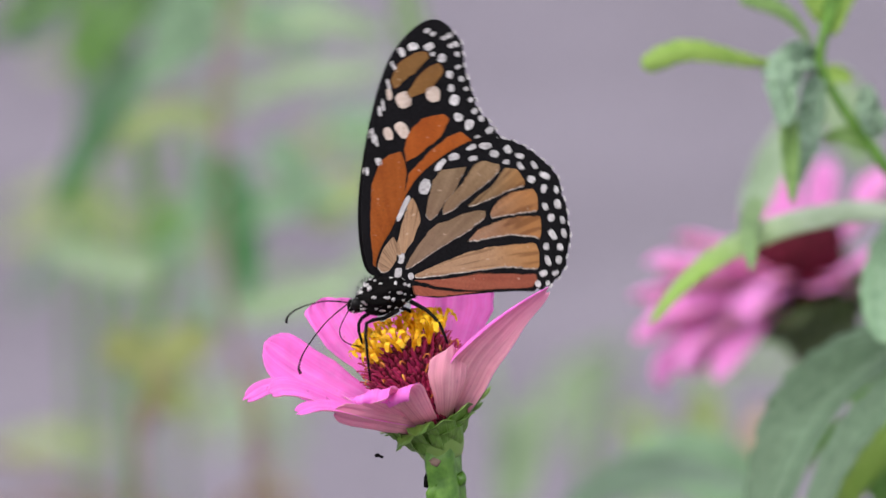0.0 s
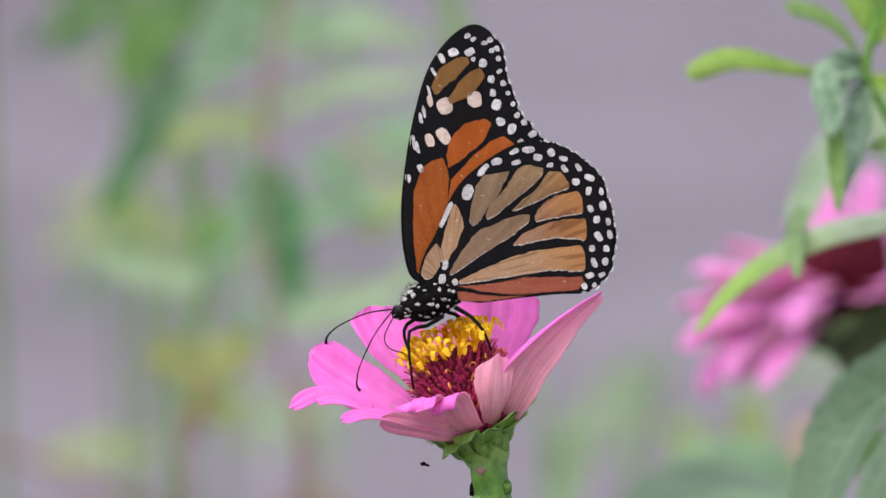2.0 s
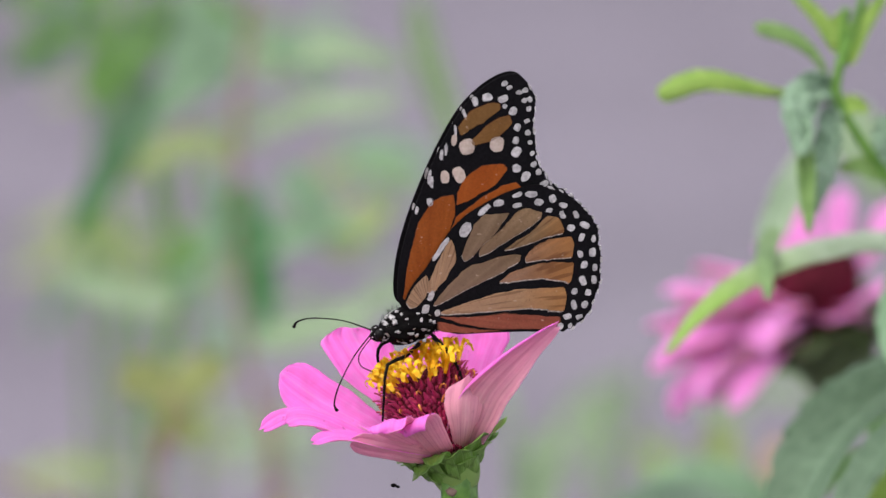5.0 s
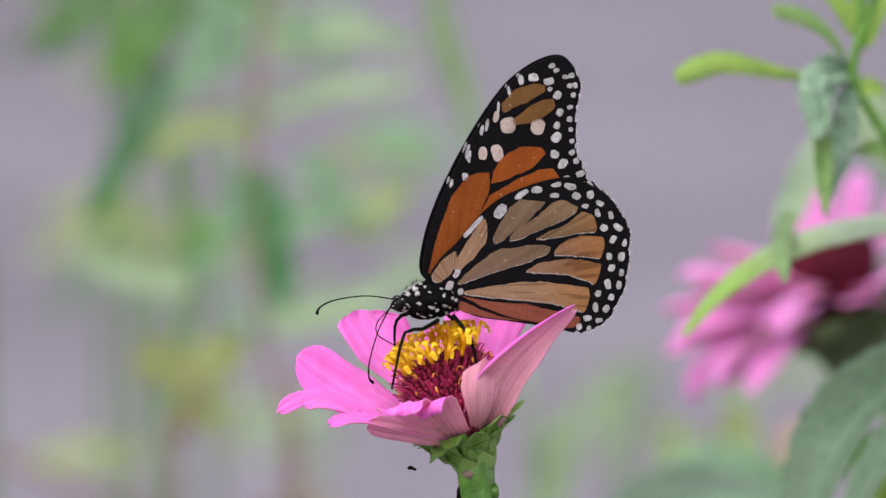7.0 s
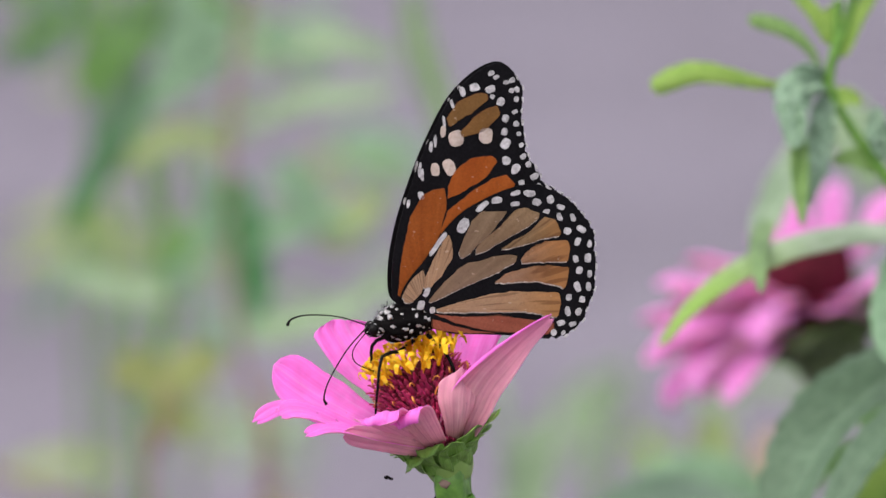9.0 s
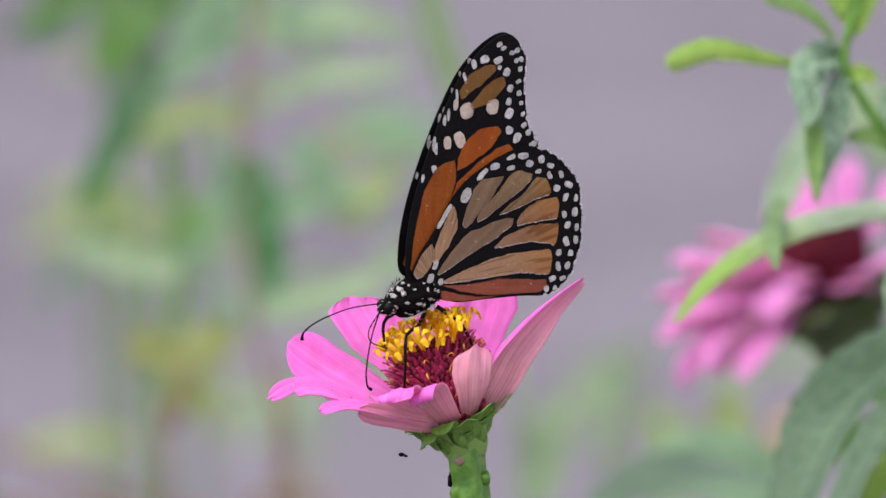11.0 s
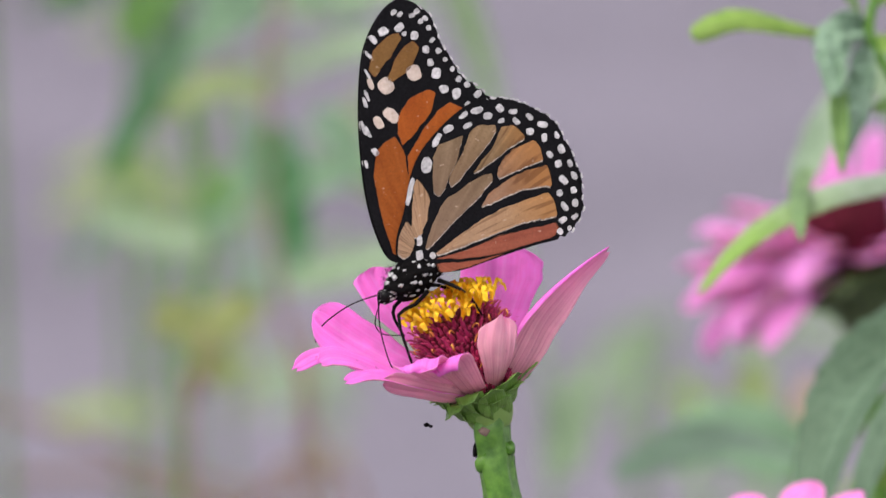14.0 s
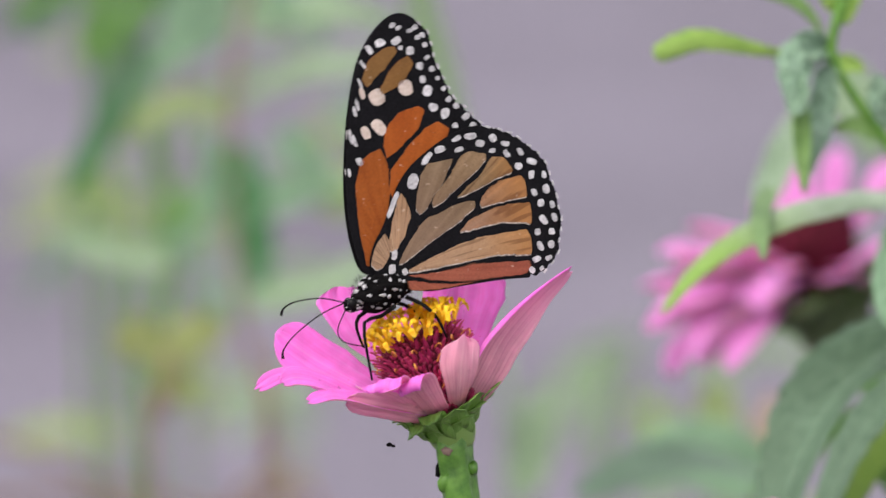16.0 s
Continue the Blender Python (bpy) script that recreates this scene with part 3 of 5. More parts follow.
def spine_petal(head, bearing, run, width, face_to, cup=0.2, ripple=0.1, point=0.0, lips=(0.0, 0.0), notch=0.03, base=0.34, wide_at=0.62, slant=0.0, seed=0.0, side_to=None):
    """A ray petal on a head, along control points (right, down, millimetres behind the flower's plane).
    face_to: the way its upper side looks; cup: how far its margins rise; lips: how far each margin rolls under, in radians;
    base: its width at the foot; wide_at: where it is widest; slant: how far one corner of its tip runs ahead; side_to: the way across it, for a petal that curls over."""
    seat = head.matrix_basis @ pose(0, 0, 0, 0, 0, bearing)
    back = seat.inverted()
    pts = curve_points([back @ spot(u, v, REACH + d / 1000) for u, v, d in run], 8)
    up0 = (back.to_3x3() @ Vector(face_to)).normalized()
    across0 = back.to_3x3() @ Vector(side_to or (1, 0, 0))

    def shape(u, v):
        x = u * (len(pts) - 1)
        i = min(int(x), len(pts) - 2)
        p = pts[i].lerp(pts[i + 1], x - i)
        d = (pts[min(i + 3, len(pts) - 1)] - pts[max(i - 2, 0)]).normalized()
        side = (across0 - d * across0.dot(d)).normalized() if side_to else d.cross(up0).normalized()
        up = side.cross(d)
        w = 2 * v - 1
        grow = min(1.0, u / wide_at)
        body = (base + (1 - base) * grow * grow * (3 - 2 * grow)) * (1 - max(0.0, (u - 0.80) / 0.20) ** 3.2 * 0.55)
        if point:
            grow = min(1.0, u / 0.42)
            body += point * ((0.45 + 0.55 * grow * (2 - grow)) * (1 - max(0.0, (u - 0.42) / 0.58) ** 1.15 * 0.9) - body)
        half = width / 2 * max(body, 0.04) * (1 + 0.08 * noise.noise(Vector((u * 5, seed * 7 + (w > 0) * 3, 0.5))) + 0.035 * noise.noise(Vector((u * 17, seed * 5 + (w > 0) * 3, 1.5))))
        across, lift = w * half, cup * half * w * w * (1 - 0.4 * u)
        lip = (lips[0] if w < 0 else lips[1]) * min(1.0, 1.6 * u)
        if lip and abs(w) > 0.55:
            bend = (abs(w) - 0.55) / 0.45 * lip
            r = 0.45 * half / lip
            across = math.copysign(0.55 * half + r * math.sin(bend), w)
            lift -= r * (1 - math.cos(bend))
        lift += half * u * (ripple * math.sin(4.6 * w + 3.5 * u + seed) + 0.24 * noise.noise(Vector((u * 3.2, w * 1.5, seed * 3))))
        lift += 0.035 * half * math.sin(13 * w + seed) * (0.4 + 0.6 * u) + 0.03 * half * math.sin(27 * w + 2 * seed + u)
        ahead = max(0.0, (u - 0.60) / 0.40)
        back_off = ahead * (notch * width * 2 * math.cos(4.2 * w + seed) * (1 - 0.6 * abs(w)) + 0.30 * half * w * w * (1 - point) - slant * half * w)
        return p - side * across + up * lift - d * back_off

    ob = part("petal", sheet(shape, 26, 18, 0.00045), [PETAL_TOP, PETAL_UNDER], head, "bright pink petal with a dusty pink streaked underside")
    ob.matrix_basis = pose(0, 0, 0, 0, 0, bearing)
    return ob


HEAD = spot(764, 740)
HEAD_TURN = pose(0, 0, 0, 1, 0, 0) @ pose(0, 0, 0, 0, -18, 0)
zinnia_head, _ = zinnia(
    "zinnia", HEAD, HEAD_TURN, [], 0.0162, 0.0084,
    [HEAD + HEAD_TURN @ Vector((0, 0, -0.006)), spot(782, 815), spot(791, 880), spot(808, 985), spot(825, 1200), spot(850, 2000), Vector((0.03, 0.05, 0.0))],
    "pink zinnia with yellow florets on a maroon cone", 24, 290, (0, -2, 0))
# bearings: 0 right, 90 away, 180 left, 270 towards the camera
back_left = spine_petal(zinnia_head, 117, [(712, 712, 5), (662, 646, 9), (615, 580, 12), (588, 526, 14)], 0.0142, (0.3, -0.9, 0.35), 0.12, 0.05, notch=0.01, base=0.30, wide_at=0.85, slant=0.3, seed=1.0)
back_right = spine_petal(zinnia_head, 52, [(772, 715, 6), (785, 640, 13), (799, 560, 19), (806, 486, 23)], 0.0166, (-0.1, -0.95, 0.3), 0.2, 0.06, wide_at=0.8, seed=2.4)
back_mid = spine_petal(zinnia_head, 86, [(742, 712, 7), (738, 650, 12), (725, 590, 15), (718, 560, 17)], 0.0120, (0.1, -0.95, 0.3), 0.2, 0.06, seed=8.2)
wide_left = spine_petal(zinnia_head, 170, [(722, 742, 1), (645, 715, 2), (562, 672, 3), (468, 608, 3)], 0.0102, (0.3, -0.85, 0.5), 0.06, 0.05, notch=0.004, base=0.30, wide_at=0.72, slant=-0.15, seed=3.1)
lobed_left = spine_petal(zinnia_head, 190, [(722, 742, -2), (610, 720, -3), (530, 692, -4), (475, 685, -4.5), (434, 708, -5)], 0.0040, (0.15, -0.6, 0.8), 0.25, 0.10, notch=0.08, base=0.6, wide_at=0.9, seed=4.5)
narrow_left = spine_petal(zinnia_head, 205, [(730, 748, -4), (650, 732, -6), (598, 720, -8), (545, 700, -9.3), (500, 690, -9.8), (478, 698, -10)], 0.0056, (0.10, -0.45, 0.9), 0.55, 0.08, base=0.35, wide_at=0.75, seed=5.2)
small_left = spine_petal(zinnia_head, 222, [(738, 754, -5), (660, 740, -9), (600, 724, -11.5), (560, 721, -12.4), (524, 731, -13)], 0.0036, (0.1, -0.5, 0.85), 0.5, 0.14, notch=0.06, base=0.6, wide_at=0.8, seed=6.6)
under_left = spine_petal(zinnia_head, 236, [(764, 763, -3), (712, 752, -7), (655, 741, -10), (592, 729, -12)], 0.0054, (0.0, 0.85, 0.5), 0.10, 0.10, notch=0.02, base=0.8, wide_at=0.4, seed=7.3)
front_left = spine_petal(zinnia_head, 248, [(748, 752, -4), (704, 726, -11), (672, 706, -17), (655, 699, -20), (645, 704, -22), (641, 716, -22.8)], 0.0098, (0.0, 0.55, 0.8), 0.15, 0.12, notch=0.02, base=0.55, wide_at=0.5, seed=11.3, side_to=(-0.95, 0.1, -0.25))
front = spine_petal(zinnia_head, 266, [(762, 757, -4), (747, 739, -9), (729, 714, -13), (717, 696, -15.5), (702, 696, -18), (692, 708, -19.4), (689, 718, -19.4)], 0.0072, (-0.05, 0.9, 0.4), 0.15, 0.10, base=0.6, wide_at=0.5, slant=-0.2, seed=8.9, side_to=(-0.92, 0.14, -0.32))
front_right = spine_petal(zinnia_head, 303, [(790, 742, -5), (794, 706, -10.5), (796, 658, -12.3), (800, 614, -11)], 0.0078, (-0.3, 0.9, 0.2), 0.45, 0.05, lips=(0.0, 0.5), base=0.45, wide_at=0.7, slant=0.4, seed=9.4)
tall_petal = spine_petal(zinnia_head, 332, [(804, 738, -1), (830, 688, -3.5), (868, 618, -3.5), (925, 552, -1), (988, 495, 1)], 0.0104, (-0.55, 0.8, 0.3), -0.15, 0.12, 0.85, (2.4, 0.3), base=0.5, seed=10.5)


def stem_knobs():
    """Scars and knobs left on the stem where leaves sat."""
    back = zinnia_head.matrix_basis.inverted()
    for u, v, d, size, mat, word in ((816, 848, -1, (0.0011, 0.0011, 0.0014), STEM, "green knob on the stem"),
                                     (770, 818, -3.2, (0.0011, 0.0006, 0.0008), STEM_BROWN, "brown scar on the stem"),
                                     (757, 846, -1, (0.0007, 0.0006, 0.0022), BODY_BLACK, "dark dry scale on the stem"),
                                     (766, 874, -2, (0.0014, 0.0010, 0.0020), STEM, "green knob on the stem"),
                                     (818, 948, -1, (0.0012, 0.0012, 0.0022), STEM, "green knob on the stem")):
        part("knob", blob(size, back @ spot(u, v, REACH + d / 1000), HEAD_TURN.inverted() @ pose(0, 0, 0, 0, 12, 0), 2, 0.5), mat, zinnia_head, word)


stem_knobs()


# a speck of dry litter on a spider's thread under the flower
def litter():
    top = new("dry_litter")
    top.location = spot(668, 806)
    tagged(top, "dark speck of dry litter hanging on a thread", "litter")
    part("speck", blob((0.0006, 0.0004, 0.0004), (0, 0, 0), None, 2, 0.5), BODY_BLACK, top)
    part("speck", blob((0.0004, 0.0003, 0.0003), (0.0008, 0, -0.0003), None, 2, 0.5), BODY_BLACK, top)
    part("thread", tube([(0, 0, 0), spot(690, 768) - spot(668, 806)], 0.00001, 4, 2), SPOT_WHITE, top)


litter()


# ---- the monarch butterfly ----
HINGE = (715, 490)


def wing_point(u, v):
    """Wing plan units to the wing's own plane: x to the rear, z up from the hinge."""
    return Vector(((u - HINGE[0]) * UNIT * 1.05, 0, (HINGE[1] - v) * UNIT))


FORE_EDGE = [(700, 492), (661, 482), (646, 432), (643, 360), (651, 280), (667, 195), (690, 118), (718, 72), (750, 43), (777, 36),
             (802, 52), (820, 72), (824, 96), (828, 125), (842, 165), (852, 192), (880, 228), (912, 268), (904, 302), (846, 362), (768, 420), (730, 480)]
HIND_EDGE = [(712, 492), (682, 489), (667, 472), (676, 438), (696, 402), (722, 342), (746, 308), (776, 283), (812, 260), (850, 244), (882, 242),
             (916, 250), (950, 270), (980, 298), (993, 318), (996, 342), (1006, 366), (1008, 396), (1013, 424), (1006, 448), (1003, 474),
             (990, 496), (970, 513), (946, 517), (900, 517), (830, 522), (770, 527), (738, 518)]
# shape, slot below, slot above
FORE_CELLS = [
    ([(712, 270), (720, 300), (717, 350), (704, 396), (690, 436), (677, 474), (663, 468), (660, 400), (663, 330), (674, 290), (694, 275)], 0),
    ([(786, 203), (794, 213), (780, 240), (748, 268), (725, 287), (720, 262), (727, 236), (752, 214)], 0),
] + [
    ([(817, 235), (836, 252), (808, 290), (768, 330), (730, 366), (721, 346), (728, 309), (760, 275), (795, 244)], 0),
    ([(846, 266), (866, 284), (858, 314), (806, 364), (758, 414), (714, 476), (691, 477), (701, 432), (716, 394), (734, 372), (786, 324)], 0),
] + [
    ([(756, 94), (758, 105), (736, 127), (702, 157), (696, 144), (711, 114), (735, 97)], 1),
    ([(778, 115), (785, 130), (760, 159), (728, 172), (722, 165), (746, 138), (765, 120)], 1),
]
FORE_SPOTS = [(717, 178, 15, 17, -20), (769, 168, 15, 18, -10), (690, 238, 9, 14, -20), (714, 230, 11, 19, -30), (692, 168, 6, 12, -15)]
FORE_DOTS = [(681, 186, 3, 13, -12), (676, 198, 3, 12, -12), (662, 240, 3, 15, -8), (668, 248, 3, 13, -8), (673, 286, 6, 9, -20), (652, 304, 3, 9, -5)] + [
             (699, 118, 3, 10, -25), (713, 93, 6, 10, -30), (734, 83, 10, 8, -20), (762, 83, 10, 8, -30), (758, 55, 6, 5, 0), (768, 61, 6, 4, -20),
             (788, 69, 6, 5, 0), (784, 104, 8, 9, 0), (768, 96, 5, 5, 0), (806, 178, 9, 11, 15), (812, 209, 9, 9, 0), (832, 222, 9, 10, 0), (690, 150, 2, 12, -20)] + [
             (798, 133, 7, 8, 0), (801, 157, 6, 8, 10), (848, 246, 7, 6, -20), (800, 82, 5, 5, 0)]
HIND_CELLS = [
    ([(704, 439), (701, 459), (690, 477), (679, 481), (669, 473), (673, 454), (685, 433), (695, 419)], 0),
    ([(730, 351), (739, 364), (743, 394), (733, 424), (716, 449), (705, 451), (702, 429), (710, 404), (722, 369)], 0),
    ([(780, 301), (827, 298), (819, 312), (797, 347), (777, 375), (760, 389), (754, 381), (759, 354), (767, 324)], 3),
    ([(843, 292), (857, 286), (885, 292), (885, 303), (857, 325), (827, 352), (802, 371), (785, 378), (784, 370), (797, 350), (822, 320)], 3),
] + [
    ([(895, 301), (912, 299), (927, 318), (928, 328), (897, 338), (869, 351), (847, 362), (829, 366), (847, 351), (875, 323)], 4),
    ([(943, 335), (950, 348), (950, 373), (912, 378), (870, 385), (870, 374), (882, 356), (907, 342)], 2),
    ([(954, 382), (959, 401), (956, 421), (907, 416), (829, 426), (847, 408), (877, 394), (912, 386)], 2),
    ([(859, 374), (857, 386), (832, 406), (797, 426), (758, 451), (723, 475), (718, 472), (738, 439), (763, 407), (777, 396), (794, 392), (817, 381), (842, 373)], 3),
] + [
    ([(947, 431), (952, 448), (953, 475), (897, 471), (847, 477), (798, 484), (738, 491), (733, 487), (768, 471), (827, 449), (877, 438)], 0),
    ([(947, 487), (948, 499), (939, 510), (897, 512), (828, 513), (778, 507), (743, 500), (735, 497), (798, 493), (867, 486)], 1),
    ([(732, 506), (758, 511), (798, 517), (848, 518), (798, 522), (758, 525), (736, 520)], 1),
]
HIND_BARS = [(714, 370, 5, 26, 27), (752, 331, 9, 14, 16), (779, 292, 5, 14, 45), (711, 457, 5, 9, 15), (706, 481, 6, 9, 10), (727, 490, 5, 6, -30)]
HIND_SPOTS = [(803, 278, 10, 7, -15), (834, 262, 9, 5, -20), (837, 281, 9, 5, -15), (859, 259, 13, 6, -12), (874, 272, 9, 7, 20), (897, 266, 7, 8, -30), (896, 288, 7, 5, 0), (919, 277, 9, 5, 10), (921, 294, 5, 8, -30), (940, 318, 7, 7, 20)] + [
              (945, 293, 5, 8, -35), (964, 312, 11, 7, 25), (962, 335, 6, 8, 0), (965, 367, 6, 8, -15), (975, 387, 7, 7, 0), (978, 417, 6, 11, -30), (966, 438, 6, 7, 0), (969, 463, 6, 10, -15), (962, 486, 8, 6, -30), (952, 504, 6, 6, -30)] + [
              (983, 338, 4, 8, -5), (987, 363, 6, 9, -20), (996, 391, 5, 8, -5), (998, 414, 5, 9, -15), (990, 439, 6, 6, 0), (989, 461, 6, 8, 0), (983, 484, 7, 5, -40), (970, 503, 5, 4, -30)]


def plate_bmesh(outline, y0, y1):
    """A flat plate between y0 and y1 with the outline given by wing plan points."""
    bm = bmesh.new()
    a = [bm.verts.new(p + Vector((0, y0, 0))) for p in outline]
    b = [bm.verts.new(p + Vector((0, y1, 0))) for p in outline]
    fs = [bm.faces.new(a), bm.faces.new(b[::-1])]
    n = len(a)
    for i in range(n):
        bm.faces.new((a[i], b[i], b[(i + 1) % n], a[(i + 1) % n]))
    bmesh.ops.triangulate(bm, faces=fs, ngon_method="EAR_CLIP")
    bmesh.ops.recalc_face_normals(bm, faces=bm.faces)
    return bm


def uneven(p, much=1.0):
    """A plan point moved a little, so that no vein or spot is ruled straight."""
    a, b = p * 0.035, p * 0.16
    return p + much * Vector((2.6 * noise.noise(a) + 1.7 * noise.noise(b), 2.6 * noise.noise(a + Vector((9, 3, 5))) + 1.7 * noise.noise(b + Vector((4, 8, 1))), 0))


def oval(u, v, a, b, turn, n=12, square=0.72):
    """A rounded, slightly square spot."""
    k, s, out = math.cos(radians(turn)), math.sin(radians(turn)), []
    for i in range(n):
        t = 2 * math.pi * (i + 0.5) / n
        x, y = (math.copysign(abs(f(t)) ** square, f(t)) for f in (math.cos, math.sin))
        w = uneven(Vector((u + a * x * k - b * y * s, v + a * x * s + b * y * k, 0)))
        out.append(wing_point(w.x, w.y))
    return out


def cell_outline(shape, soft=5.0):
    """The outline of a wing cell: its sides bowed a little, its corners rounded by soft units."""
    pts, out = [Vector((u, v, 0)) for u, v in shape], []
    for i, p in enumerate(pts):
        a, b = pts[i - 1] - p, pts[(i + 1) % len(pts)] - p
        d, e = min(soft, a.length * 0.33), min(soft, b.length * 0.33)
        q, r = p + a.normalized() * d, p + b.normalized() * e
        for t in (0.0, 0.35, 0.65, 1.0):
            out.append(q * (1 - t) ** 2 + p * 2 * t * (1 - t) + r * t ** 2)
    fine = []
    for p, q in zip(out, out[1:] + out[:1]):
        n = max(1, int((q - p).length / 7))
        fine += [uneven(p.lerp(q, i / n)) for i in range(n)]
    return [wing_point(p.x, p.y) for p in fine]


def scalloped(edge, first, last, deep=5.4, gap=21.0):
    """A wing's outline with shallow scallops along its outer margin."""
    run, out, walked = curve_points([(u, v, 0) for u, v in edge], 8, True), [], 0.0
    for i, p in enumerate(run):
        d = run[(i + 1) % len(run)] - run[i - 1]
        if first * 8 <= i < last * 8:
            walked += d.length / 2
            p = p + Vector((-d.y, d.x, 0)).normalized() * deep * abs(math.cos(math.pi * walked / gap))
        out.append(wing_point(p.x, p.y))
    return out


def margin_dots(edge, first, last, inset, gap, size, seed, jitter=0.12, dash=0.0):
    """Dots in a row along an outer margin, from one control point of the edge to another."""
    rng = random.Random(seed)
    run = curve_points([(u, v, 0) for u, v in edge], 10, True)[first * 10:last * 10]
    out, walked, nxt = [], 0.0, gap * 0.5
    for i, (p, q) in enumerate(zip(run, run[1:])):
        walked += (q - p).length
        d = run[min(i + 14, len(run) - 1)] - run[max(i - 14, 0)]
        if walked >= nxt:
            nxt += gap * rng.uniform(1 - jitter, 1 + jitter)
            n = Vector((-d.y, d.x, 0)).normalized()
            s = size * rng.uniform(0.75, 1.2)
            at = p + n * inset * rng.uniform(0.85, 1.15)
            out.append((at.x, at.y, dash or s, (s if dash else s * rng.uniform(0.85, 1.4)), math.degrees(math.atan2(d.y, d.x)) + rng.uniform(-22, 22) * (dash == 0)))
    return out


def wing(name, fly, side, edge, margin, cells, below, above, spots, bars, dots, y, label, rim=False, swell=0.0):
    """One wing, standing in the plane x-z at the hinge. side: -1 left, 1 right; its underside looks outwards."""
    ob = part(name, plate_bmesh(scalloped(edge, *margin), -0.0001, 0.0001), WING_BLACK, fly, label, False)
    ob.location = (0, y, 0)

    for shape, slot in cells:
        run = cell_outline(shape, 3.5)
        c = sum(run, Vector()) / len(run)
        if rim and slot != 1:
            part("cell_rim", plate_bmesh([q + Vector((-0.00008, 0, -0.00030)) for q in run], side * 0.00005, side * 0.00016), RIM_PALE, ob, "", False)
        else:
            for s, grow in ((side, 0.00036), (-side, 0.00036 + swell)):
                part("cell_rim", plate_bmesh([q + (q - c).normalized() * grow for q in run], s * 0.00005, s * 0.00016), RIM_DARK, ob, "", False)
        run = [q + (q - c).normalized() * (0.00010 if rim else 0.00026) for q in run]
        part("wing_cell", plate_bmesh(run, side * 0.00005, side * 0.00022), below[slot], ob, "", False)
        run = [q + (q - c).normalized() * swell for q in run]
        part("wing_cell", plate_bmesh(run, -side * 0.00005, -side * 0.00022), above[slot], ob, "", False)
    for s in spots:
        u, v, a, b, turn = s
        part("cream_spot", plate_bmesh(oval(*s), side * 0.00005, side * 0.00022), SPOT_PALE, ob, "pale wing spot", False)
        part("cream_spot", plate_bmesh(oval(u, v, a * 0.8, b * 0.8, turn), -side * 0.00005, -side * 0.00022), SPOT_CREAM, ob, "cream wing spot", False)
    for u, v, a, b, turn in bars:
        part("white_spot", plate_bmesh(oval(u, v, a, b, turn), side * 0.00005, side * 0.00022), SPOT_WHITE, ob, "white wing spot", False)
    for u, v, a, b, turn in dots:
        part("white_spot", plate_bmesh(oval(u, v, a, b, turn, 12), side * 0.00005, side * 0.00022), SPOT_WHITE, ob, "white wing spot", False)
        part("white_spot", plate_bmesh(oval(u, v, a * (0.62 if rim else 0.95), b * (0.62 if rim else 0.95), turn, 8, 0.9), -side * 0.00005, -side * 0.00022), SPOT_WHITE, ob, "white wing spot", False)
    return ob


